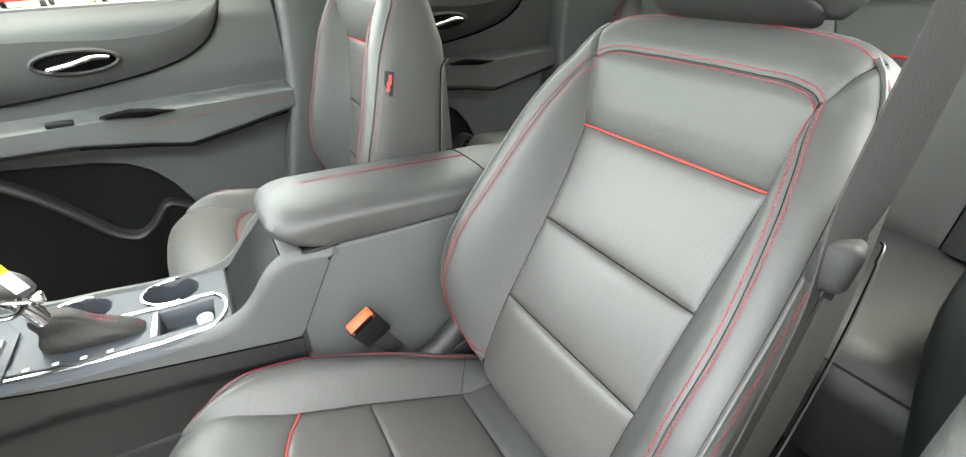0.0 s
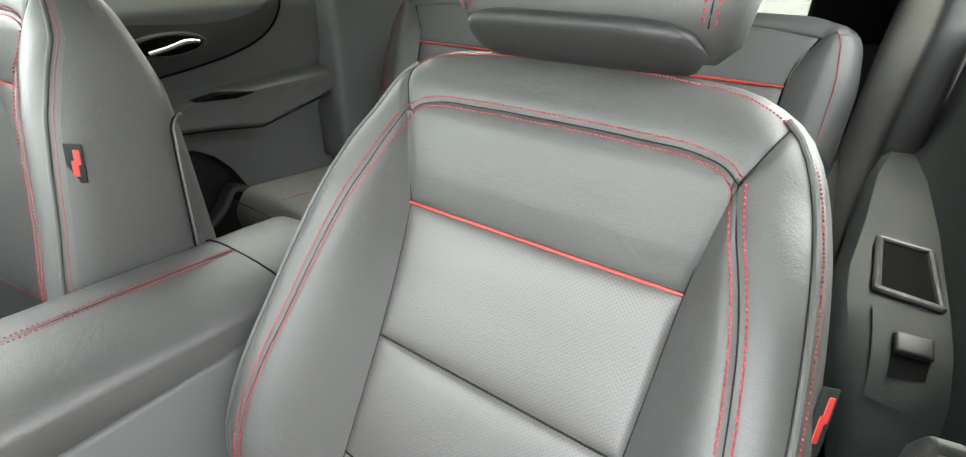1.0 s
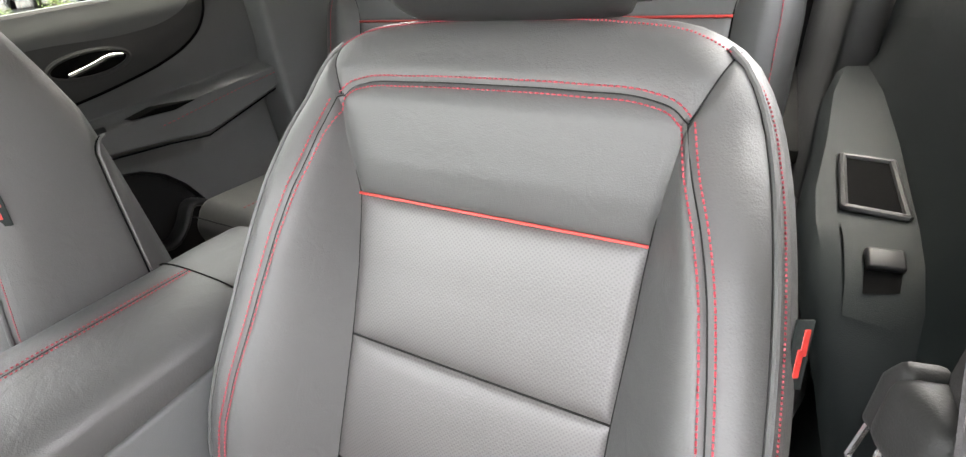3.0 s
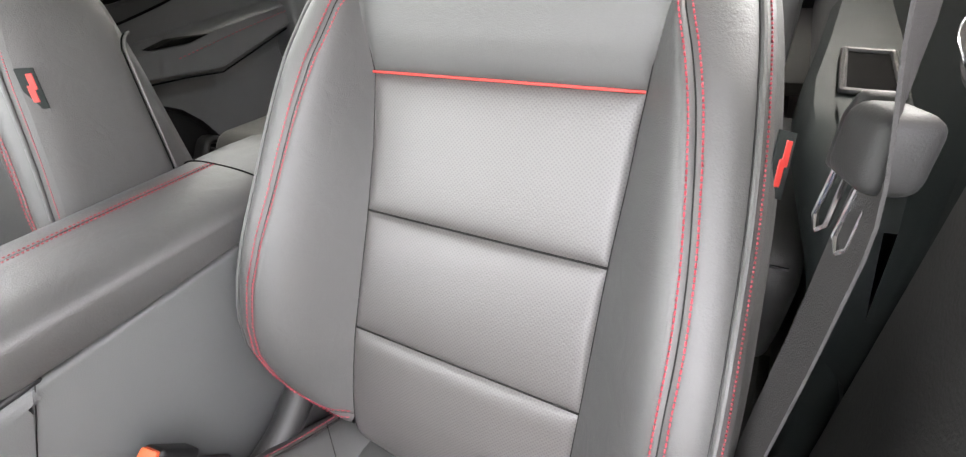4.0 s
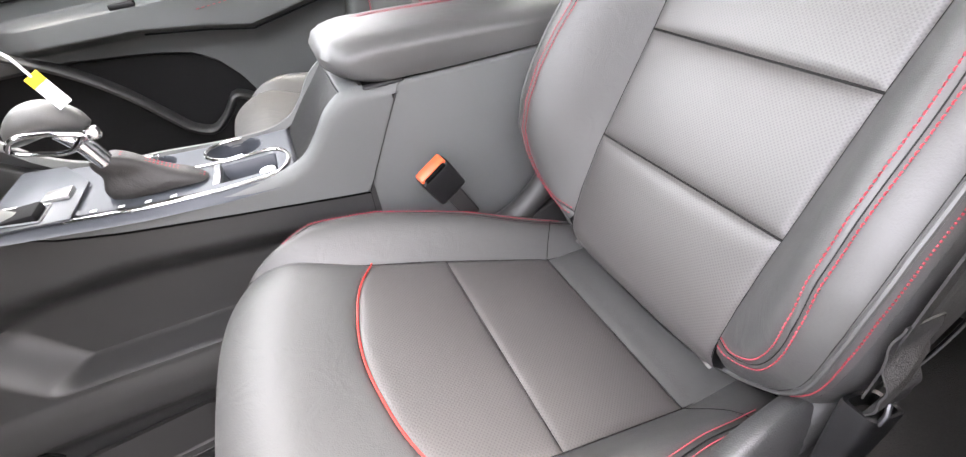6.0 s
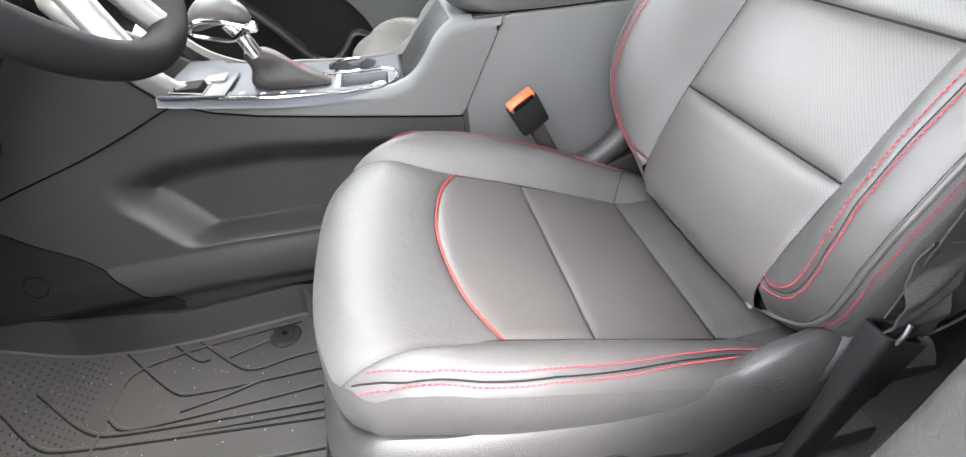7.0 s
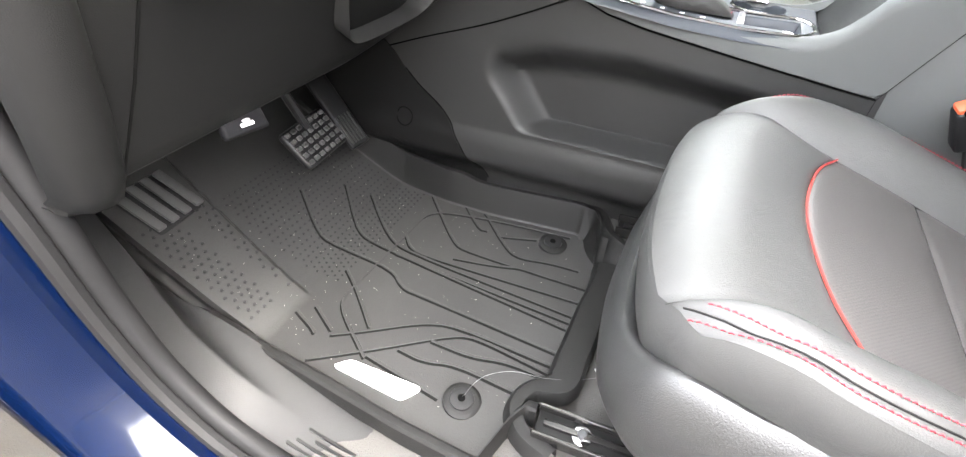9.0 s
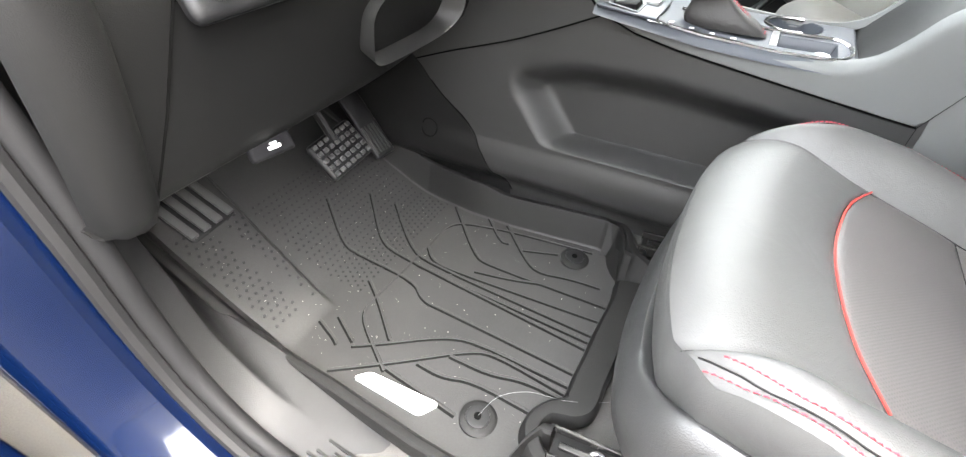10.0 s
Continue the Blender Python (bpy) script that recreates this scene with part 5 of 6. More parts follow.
finish("folded_webbing", *loft(rows), WEB, belt, "bunched black webbing")

# ---------------------------------------------------------------- dashboard
dash = thing("dashboard", "dark grey plastic lower dashboard", "dashboard")
rows = []
for x in np.linspace(-0.298, 0.40, 40):
    e = smooth(0.04, 0.36, x)
    zb = 0.802 + 0.036 * e
    yb = 0.985 - 0.02 * e
    rows.append([(x, yb + 0.50, zb + 0.05), (x, yb + 0.05, zb - 0.004), (x, yb + 0.010, zb - 0.003), (x, yb, zb + 0.004), (x, yb - 0.010, zb + 0.025), (x, yb - 0.045, zb + 0.10), (x, yb - 0.085, zb + 0.20), (x, yb - 0.10, zb + 0.28), (x, yb - 0.07, zb + 0.36), (x, yb + 0.10, zb + 0.40)])
finish("knee_panel", *grid(rows), DASHMAT, dash, "smooth knee panel under the steering column")
rows = []
for x, k in ((-0.302, 0.0), (-0.310, 0.010), (-0.325, 0.014), (-0.342, 0.010), (-0.354, -0.005), (-0.360, -0.03)):
    rows.append([(x, 1.50, 0.80), (x, 1.0, 0.782 + 0.3 * (0.014 - k)), (x, 0.985 - k, 0.790 + 0.3 * (0.014 - k)), (x, 0.965 - k, 0.815), (x, 0.93 - k, 0.89), (x, 0.892 - k, 0.99), (x, 0.875 - k, 1.08), (x, 0.95, 1.16)])
finish("end_cap", *grid(rows), DASHMAT, dash, "rounded dashboard end cap")
finish("end_gap", *tube([(x, y, z) for x, y, z in ((-0.296, 0.984, 0.808), (-0.290, 0.9745, 0.828), (-0.268, 0.9395, 0.902), (-0.240, 0.8995, 1.002), (-0.226, 0.8845, 1.082))], 0.0018, 5), BLACK, dash)
# cubby opening at the column side, its depth coloured black for shade
rings = [[(0.110 + (0.115 - 0.012 * q) * math.copysign(abs(math.cos(a)) ** 0.5, math.cos(a)), 0.905 + 0.03 * q - 0.45 * (0.060 - 0.006 * q) * math.sin(a) * 0.9, 0.902 + (0.056 - 0.008 * q) * math.copysign(abs(math.sin(a)) ** 0.6, math.sin(a))) for a in np.linspace(0, 2 * math.pi, 40, endpoint=False)] for q in (0, 0.3, 1.0, 1.5)]
cub = finish("cubby", *grid(rings, True), PLASTIC, dash, "open cubby with a light lip")
finish("cubby_shade", *grid([[tuple(np.array(p) * (1 - t) + np.array((0.110, 0.97, 0.902)) * t) for p in rings[-1]] for t in (0, 0.5, 0.98)], True), BLACK, cub)
finish("centre_panel", *prism([(0.83, 1.02), (0.775, 1.10), (0.785, 1.215), (0.86, 1.235), (1.27, 1.17), (1.27, 0.95), (0.90, 0.95)], 0.245, 0.535, 0.015, 3), DASHMAT, dash, "dark centre panel above the tray")
# headlamp switch bezel
bez = Matrix.Translation((-0.157, 0.887, 1.012)) @ pose(0, 0, 0, 68, 0, 0)
bz = finish("light_switch_bezel", *rbox((-0.085, -0.030, -0.012), (0.085, 0.030, 0.004), 0.011, 4, bez), DARK, dash, "black light switch bezel")
finish("dial", *disc(bez @ Vector((-0.052, 0.004, 0.003)), bez.to_3x3() @ Vector((0, 0, 1)), 0.021, 0.012), STEEL, bz, "silver light dial")
finish("dial", *disc(bez @ Vector((0.024, -0.002, 0.003)), bez.to_3x3() @ Vector((0, 0, 1)), 0.014, 0.010), STEEL, bz)
# bonnet release
rel = finish("bonnet_release", *rbox((-0.036, -0.004, -0.014), (0.030, 0.010, 0.014), 0.005, 3, pose(-0.140, 0.988, 0.794, -28, 8, 0)), SATIN, dash, "bonnet release lever with a white symbol")
finish("release_symbol", *rbox((-0.010, -0.0055, -0.005), (0.010, -0.0035, 0.000), 0.0015, 2, pose(-0.142, 0.988, 0.794, -28, 8, 0)), WHITE, rel)
finish("release_symbol", *rbox((-0.005, -0.0055, 0.0005), (0.006, -0.0035, 0.004), 0.0015, 2, pose(-0.142, 0.988, 0.794, -28, 8, 0)), WHITE, rel)
finish("stack_trim", *prism([(0.84, 0.90), (1.3, 0.80), (1.3, 1.2), (0.90, 1.2), (0.80, 1.05)], 0.315, 0.470, 0.02, 4), DASHMAT, dash)
finish("passenger_dash", *prism([(1.04, 0.86), (1.10, 0.80), (1.5, 0.66), (1.5, 1.16), (0.98, 1.16), (0.90, 1.10), (0.92, 1.0)], 0.40, 1.09, 0.025, 4), DASHMAT, dash)
finish("top_pad", *prism([(0.90, 1.12), (1.55, 1.06), (1.60, 1.12), (1.20, 1.20), (0.95, 1.19)], -0.35, 1.09, 0.02, 4), DARK, dash)

# ---------------------------------------------------------------- steering wheel
wheel = thing("steering_wheel", "dark leather steering wheel with silver spokes", "steering wheel")
WC, wt = np.array((0.055, 0.648, 1.171)), radians(24)
wu, wn_ = np.array((0, math.sin(wt), math.cos(wt))), np.array((0, -math.cos(wt), math.sin(wt)))
ring = lambda a, r: WC + np.array((r * math.cos(a), 0, 0)) + wu * (r * math.sin(a))
rows = []
for a in np.linspace(0, 2 * math.pi, 72, endpoint=False):
    c, o = ring(a, 0.182), (ring(a, 1) - WC)
    rows.append([c + o * (0.0165 * math.cos(b)) + wn_ * (0.0185 * math.sin(b)) for b in np.linspace(0, 2 * math.pi, 14, endpoint=False)])
rows.append(rows[0])
finish("rim", *grid(rows, True), SATIN, wheel, "leather rim")
hub = [[WC + np.array((r * 1.15 * math.cos(a), 0, 0)) + wu * (r * math.sin(a)) + wn_ * h for a in np.linspace(0, 2 * math.pi, 32, endpoint=False)] for r, h in ((0.070, -0.05), (0.078, -0.01), (0.070, 0.015), (0.04, 0.025), (0.004, 0.027))]
finish("hub", *loft(hub), SATIN, wheel, "airbag hub")
for a in (0.08, math.pi - 0.08, -math.pi / 2 - 0.28, -math.pi / 2 + 0.28):
    finish("spoke", *tube([ring(a, 0.06), ring(a, 0.11) - wn_ * 0.004, ring(a, 0.178)], 0.013, 10), SILVER, wheel, "silver spoke")
col = [WC - wn_ * d for d in (0.03, 0.12, 0.30)]
finish("column_cover", *tube([tuple(p) for p in col], 0.055, 16), SATIN, wheel)
finish("stalk", *tube([tuple(WC - wn_ * 0.09), tuple(WC - wn_ * 0.085 + np.array((-0.16, 0, 0.01)))], 0.009, 10), SATIN, wheel, "indicator stalk")

# hang tag by the gear selector
htag = thing("hang_tag", "white and yellow paper tag on a white cord", "tag")
hm = Matrix.Translation((0.252, 0.540, 1.035)) @ pose(0, 0, 0, 0, 24, 70)
finish("paper", *rbox((-0.010, -0.0004, -0.022), (0.010, 0.0004, 0.004), 0.0003, 1, hm), WHITE, htag)
YELLOW = material("yellow_paper", (0.85, 0.62, 0.04), 0.6, spread=0.05)
finish("yellow_band", *rbox((-0.010, -0.0005, 0.004), (0.010, 0.0005, 0.015), 0.0003, 1, hm), YELLOW, htag)
finish("cord", *tube([tuple(p) for p in spline([tuple(hm @ Vector((0, 0, 0.013))), (0.248, 0.552, 1.072), (0.244, 0.585, 1.094), (0.236, 0.620, 1.122)], 16)], 0.0016, 6), WHITE, htag)

finish("screw_cover", *tube([(side_skin(1.07 + 0.020 * math.cos(a), 0.590 + 0.020 * math.sin(a)) - 0.0035, 1.07 + 0.020 * math.cos(a), 0.590 + 0.020 * math.sin(a)) for a in np.linspace(0, 2 * math.pi, 30)], 0.0014, 5), BLACK, console, "round screw cover")

# ---------------------------------------------------------------- pedals
pedal = thing("brake_pedal", "black brake pedal with a studded rubber face", "pedal")
pm = Matrix.Translation((0.130, 1.174, 0.597)) @ pose(0, 0, 0, 50, 0, 0) @ pose(0, 0, 0, 0, 0, 4)
finish("pad", *rbox((-0.064, -0.044, -0.012), (0.064, 0.044, 0.006), 0.010, 4, pm), DARK, pedal)
GREYRUB = material("worn_rubber", (0.055, 0.055, 0.055), 0.6, grain=0.6, size=400, bump=0.4, spread=0.3)
for i in range(7):
    for j in range(5):
        x, y = -0.051 + 0.017 * i, -0.033 + 0.0165 * j
        finish("stud", *rbox((x - 0.006, y - 0.005, 0.004), (x + 0.006, y + 0.005, 0.010), 0.002, 1, pm @ pose(0, 0, 0, 0, 0, 0)), GREYRUB, pedal)
finish("arm", *tube([tuple(p) for p in spline([(0.130, 1.185, 0.61), (0.127, 1.23, 0.70), (0.118, 1.29, 0.86)], 8)], 0.010, 8), DARK, pedal)
gas = thing("accelerator_pedal", "black plastic accelerator pedal", "pedal")
gm = Matrix.Translation((0.262, 1.225, 0.588)) @ pose(0, 0, 0, 52, 0, -6)
finish("pad", *rbox((-0.028, -0.090, -0.008), (0.028, 0.090, 0.006), 0.006, 3, gm), DARK, gas)
for k in range(5):
    finish("rib", *rbox((-0.020 + 0.009 * k - 0.002, -0.08, 0.005), (-0.020 + 0.009 * k + 0.002, -0.01, 0.009), 0.001, 1, gm), PLASTIC, gas)
finish("arm", *tube([(0.262, 1.29, 0.66), (0.262, 1.35, 0.74), (0.262, 1.40, 0.84)], 0.010, 8), DARK, gas)
rest = thing("foot_rest", "ribbed black rubber foot rest", "foot rest")
fm = Matrix.Translation((-0.124, 1.338, 0.549)) @ pose(0, 0, 0, 29, 0, 4)
finish("pad", *rbox((-0.052, -0.056, -0.03), (0.052, 0.060, 0.004), 0.008, 3, fm), DARK, rest)
for k in range(4):
    finish("rib", *rbox((-0.042 + 0.028 * k - 0.009, -0.050, 0.002), (-0.042 + 0.028 * k + 0.009, 0.054, 0.011), 0.003, 2, fm), GREYRUB, rest)

# ---------------------------------------------------------------- floor mat
mat = thing("floor_mat", "black ribbed rubber all-weather floor mat", "floor mat")


def mat_edges(y):
    """Left and right foot of the mat's raised rims."""
    return (float(curve(y, [(0.53, -0.115), (0.585, -0.118), (0.60, -0.150), (0.618, -0.228), (0.74, -0.226), (0.92, -0.214), (1.07, -0.208), (1.30, -0.205), (1.45, -0.20)])),
            float(curve(y, [(0.53, 0.205), (0.585, 0.215), (0.600, 0.258), (0.618, 0.290), (0.65, 0.298), (0.85, 0.282), (0.96, 0.283), (1.10, 0.302), (1.45, 0.300)])))


def pad_lift(x, y):
    """Raised foot pad in the outer front corner."""
    edge = -0.088 + 0.13 * (y - 1.063)
    return 0.024 * smooth(1.035, 1.115, y) * smooth(edge + 0.006, edge - 0.006, x)


def mat_z(x, y):
    return floor_z(y) + 0.004 + pad_lift(x, y)


def rim_tall(y):
    return 0.062 + 0.012 * smooth(0.88, 0.94, y) + 0.02 * smooth(1.1, 1.3, y)


rows = []
for y in np.r_[np.linspace(0.57, 0.66, 24), np.linspace(0.67, 1.04, 40), np.linspace(1.045, 1.10, 16), np.linspace(1.11, 1.44, 30)]:
    a, b = mat_edges(y)
    z0, h = floor_z(y) + 0.004, rim_tall(y)
    row = [(a - dx, y, z0 + dz) for dx, dz in ((0.030, -0.010), (0.031, 0.010), (0.030, 0.032), (0.026, 0.036), (0.018, 0.036), (0.014, 0.033), (0.008, 0.014), (0.003, 0.003))]
    row += [(a + (b - a) * q, y, mat_z(a + (b - a) * q, y)) for q in np.linspace(0, 1, 110)]
    row += [(b + dx, y, z0 + dz) for dx, dz in ((0.003, 0.004), (0.010, 0.018), (0.024, h - 0.006), (0.028, h), (0.038, h), (0.041, h - 0.004), (0.041, h - 0.03))]
    rows.append(row)
sheet = finish("mat_sheet", *grid([r[7:119] for r in rows]), RUBBER, mat)
# rims take the darker rubber copy, so their walls look shaded
finish("side_rim", *grid([r[:8] for r in rows]), RIMRUBBER, mat)
finish("side_rim", *grid([r[118:] for r in rows]), RIMRUBBER, mat)
# flat flange along the rear edge, with its curved ends
flange = spline([(-0.190, 0.530, 0.0), (-0.168, 0.585, 0.0), (-0.140, 0.602, 0.0), (-0.105, 0.592, 0.0), (-0.080, 0.556, 0.0), (-0.02, 0.552, 0.0), (0.08, 0.552, 0.0), (0.19, 0.552, 0.0), (0.212, 0.556, 0.0)], 80)
rows = []
for k, p in enumerate(flange):
    d = flange[min(k + 1, 79)] - flange[max(k - 1, 0)]
    n = np.array((-d[1], d[0], 0)) / math.hypot(d[0], d[1])
    w = 0.009 + 0.012 * smooth(-0.105, -0.07, p[0])
    rows.append([tuple(p + n * o + np.array((0, 0, 0.397 + h))) for o, h in ((w + 0.010, 0.0), (w + 0.006, 0.016), (w, 0.024), (0.0, 0.0255), (-w, 0.024), (-w - 0.004, 0.018), (-w - 0.005, -0.004))])
finish("rear_flange", *grid(rows), RIMRUBBER, mat)
# tall rim round the seat mounting in the inner rear corner
notch = spline([(0.328, 0.640, 0.0), (0.326, 0.612, 0.0), (0.305, 0.592, 0.0), (0.278, 0.580, 0.0), (0.256, 0.562, 0.0), (0.246, 0.535, 0.0), (0.243, 0.500, 0.0)], 40)
rows = []
for k, p in enumerate(notch):
    d = notch[min(k + 1, 39)] - notch[max(k - 1, 0)]
    n = np.array((d[1], -d[0], 0)) / math.hypot(d[0], d[1])
    h = 0.062 - 0.02 * smooth(0.56, 0.50, p[1])
    rows.append([tuple(p + n * o + np.array((0, 0, 0.397 + z))) for o, z in ((0.042, -0.001), (0.030, 0.012), (0.010, h - 0.006), (0.006, h), (-0.006, h), (-0.009, h - 0.004), (-0.009, -0.004))])
finish("corner_rim", *grid(rows), RIMRUBBER, mat)
# moulded ridges, each with a near-black cord painted in as groove shade
CROSS = [[(-0.161, 0.869), (-0.101, 0.962), (-0.075, 0.986), (-0.045, 0.990), (0.044, 0.986), (0.139, 0.983), (0.219, 0.984), (0.247, 0.952), (0.270, 0.830), (0.284, 0.655)],
         [(0.297, 0.919), (0.227, 0.848), (0.229, 0.827)], [(0.223, 0.794), (0.247, 0.718)], [(-0.003, 1.032), (-0.040, 0.978), (-0.104, 0.900)],
         [(-0.131, 1.045), (-0.149, 0.994), (-0.157, 0.980)], [(-0.106, 1.021), (-0.139, 0.957)]]
FAN = [[(0.292, 1.005), (0.160, 0.875), (0.149, 0.835), (0.150, 0.575)], [(0.285, 0.860), (0.215, 0.790), (0.175, 0.740), (0.191, 0.665), (0.193, 0.607)],
       [(0.139, 0.983), (0.105, 0.949), (0.099, 0.898), (0.112, 0.573)], [(0.119, 0.852), (0.133, 0.773), (0.155, 0.700), (0.150, 0.579)],
       [(0.217, 1.131), (0.116, 1.011), (0.095, 0.953), (0.074, 0.573)], [(0.196, 1.185), (0.102, 1.086), (0.084, 1.019), (0.041, 0.573)], [(0.079, 0.968), (0.058, 0.573)],
       [(0.107, 1.232), (0.040, 1.137), (0.045, 1.092), (0.035, 0.947), (0.000, 0.900), (-0.001, 0.855), (-0.015, 0.573)]]
WAVES = [[(-0.147, 0.952), (-0.122, 0.913), (-0.055, 0.821), (-0.035, 0.764), (-0.041, 0.573)], [(-0.205, 0.955), (-0.146, 0.873), (-0.053, 0.754), (-0.043, 0.713), (-0.057, 0.573)],
         [(-0.082, 0.785), (-0.082, 0.709), (-0.065, 0.649), (-0.067, 0.573)], [(-0.121, 0.827), (-0.124, 0.776), (-0.106, 0.723), (-0.112, 0.603)], [(-0.155, 0.870), (-0.172, 0.719)]]
GROOVESHADE = material("groove_shade", (0.006, 0.006, 0.006), 0.9, grain=0.4, size=300, spread=0.2, spec=0.1)
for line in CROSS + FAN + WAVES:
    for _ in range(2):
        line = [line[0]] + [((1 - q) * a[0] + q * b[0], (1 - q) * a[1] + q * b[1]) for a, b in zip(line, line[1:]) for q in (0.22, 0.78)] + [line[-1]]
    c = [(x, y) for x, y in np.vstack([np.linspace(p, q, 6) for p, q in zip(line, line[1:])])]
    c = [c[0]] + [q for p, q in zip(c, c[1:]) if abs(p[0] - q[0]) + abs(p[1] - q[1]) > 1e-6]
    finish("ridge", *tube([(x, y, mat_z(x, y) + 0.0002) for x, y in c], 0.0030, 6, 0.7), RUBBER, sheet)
    # flat dark cord on the sheet stands for the shaded groove
    finish("groove", *tube([(x - 0.0042, y, mat_z(x, y)) for x, y in c], 0.0028, 5, 0.45), GROOVESHADE, sheet)
rng = random.Random(4)
pim = []
for i in range(17):
    for j in range(9):
        x, y = -0.190 + 0.0150 * j + 0.0075 * (i % 2), 1.090 + 0.0135 * i
        if x < -0.098 + 0.13 * (y - 1.063) and j not in (4, 5):
            pim.append(disc((x, y, mat_z(x, y) - 0.0010), (0, -0.45, 0.9), 0.0034, 0.0024, 6))
for i in range(22):
    for j in range(24):
        x, y = -0.035 + 0.0140 * j + 0.007 * (i % 2), 1.03 + 0.0130 * i
        if x < 0.29 and x > -0.07 + 0.13 * (y - 1.063):
            pim.append(disc((x, y, mat_z(x, y) - 0.0010), (0, -0.35, 0.9), 0.0028, 0.0020, 6))
tagged(finish("pimple_field", *merge(*pim), DARK, sheet), kind="stuff")
crumbs = []
for k in range(330):
    x, y = rng.uniform(-0.19, 0.27), rng.uniform(0.58, 1.30) if k % 3 else rng.uniform(0.85, 1.20)
    s = rng.uniform(0.0002, 0.00055)
    crumbs.append(rbox((x - s, y - s, mat_z(x, y)), (x + s, y + s, mat_z(x, y) + s), 0, 1))
DUST = material("dust", (0.45, 0.43, 0.40), 0.9, spread=0.2)
tagged(finish("grit", *merge(*crumbs), DUST, None, smooth=False), "pale grit scattered on the rubber mat", "grit", kind="stuff")
for x, y in ((0.246, 0.683), (-0.161, 0.684)):
    z = mat_z(x, y)
    bt = finish("fixing_button", *disc((x, y, z - 0.004), (0, -0.15, 1), 0.030, 0.011, 32, 0.027), RIMRUBBER, mat, "round rubber fixing button")
    finish("button_cap", *disc((x, y, z + 0.006), (0, -0.15, 1), 0.019, 0.004, 28), DARK, bt)
    finish("button_key", *disc((x, y, z + 0.010), (0, -0.15, 1), 0.006, 0.0015, 12), BLACK, bt)
plate = thing("mat_badge", "white blank badge plate set in the rubber mat", "badge")
c = [(-0.199, 0.905), (-0.176, 0.884), (-0.170, 0.748), (-0.203, 0.768)]
bmz = [(x, y, mat_z(x, y) + 0.0065) for x, y in c]
bm = bmesh.new()
lo_ = [bm.verts.new((x, y, z - 0.006)) for x, y, z in bmz]
hi_ = [bm.verts.new(p) for p in bmz]
bm.faces.new(hi_)
bm.faces.new(lo_[::-1])
for i in range(4):
    bm.faces.new((lo_[i], lo_[(i + 1) % 4], hi_[(i + 1) % 4], hi_[i]))
bmesh.ops.bevel(bm, geom=[e for e in bm.edges if abs(e.verts[0].co.z - e.verts[1].co.z) > 0.0055 and (e.verts[0].co.xy - e.verts[1].co.xy).length < 1e-4], offset=0.009, segments=4, profile=0.5, affect="EDGES")
bm.verts.ensure_lookup_table()
finish("badge_face", [v.co.copy() for v in bm.verts], [[v.index for v in f.verts] for f in bm.faces], WHITE, plate, smooth=False)
bm.free()
# string with a white tie on the rear button
string = thing("price_string", "thin clear nylon tag string on the mat button", "string")
finish("thread", *tube([tuple(p) for p in spline([(-0.161, 0.684, 0.407), (-0.13, 0.665, 0.430), (-0.105, 0.63, 0.436), (-0.085, 0.575, 0.426), (-0.06, 0.53, 0.418), (-0.03, 0.49, 0.415)], 30)], 0.00026, 5), SILVER, string)
finish("paper_slip", *rbox((-0.018, -0.02, 0), (0.018, 0.02, 0.0012), 0.0004, 1, pose(-0.014, 0.490, 0.394, 0, 0, 42)), WHITE, string)

# seat rail end with bolt, on carpet before the seat
foot = thing("rail_bracket", "dark steel seat rail foot with a bolt", "bracket")
finish("bracket", *rbox((-0.022, -0.075, 0.0), (0.024, 0.060, 0.010), 0.003, 2, pose(-0.150, 0.505, 0.412, 0, 0, 4)), DASHMAT, foot)
for sx in (-0.022, 0.022):
    finish("flange", *rbox((sx - 0.003, -0.075, 0.0), (sx + 0.003, 0.062, 0.022), 0.0015, 1, pose(-0.150, 0.505, 0.412, 0, 0, 4)), RAILSTEEL, foot, "oiled steel rail flange")
finish("bolt", *disc((-0.148, 0.500, 0.421), (0, 0, 1), 0.0075, 0.010, 6), STEEL, foot, "hexagon bolt")
finish("washer", *disc((-0.148, 0.500, 0.421), (0, 0, 1), 0.015, 0.0030, 28, 0.014), CHROME, foot, "bright round washer")
finish("inner_rail", *rbox((-0.004, -0.075, 0.008), (0.006, 0.050, 0.017), 0.002, 2, pose(-0.150, 0.505, 0.412, 0, 0, 4)), RAILSTEEL, foot)
copy_thing(foot, pose(0.447, 0.0, 0.035))
structure("carpet_hump", prism([(0.254, 0.42), (0.257, 0.53), (0.266, 0.552), (0.286, 0.568), (0.310, 0.580), (0.338, 0.600), (0.345, 0.42)], 0.375, 0.440, 0.008, 3, axis=2), CARPET, "carpet pressed over the inner seat mounting", category="floor")

# ---------------------------------------------------------------- sill, hinge pillar, seal and blue body
SEAL = [(-0.60, 0.375), (0.20, 0.372), (0.60, 0.372), (0.85, 0.380), (0.97, 0.415), (1.035, 0.50), (1.055, 0.62), (1.045, 0.78), (1.045, 0.93), (1.06, 1.10)]
INNER = [(-0.60, 0.360), (0.20, 0.356), (0.60, 0.352), (0.86, 0.392), (1.06, 0.445), (1.24, 0.480), (1.42, 0.585), (1.47, 0.75), (1.47, 0.93), (1.47, 1.10)]
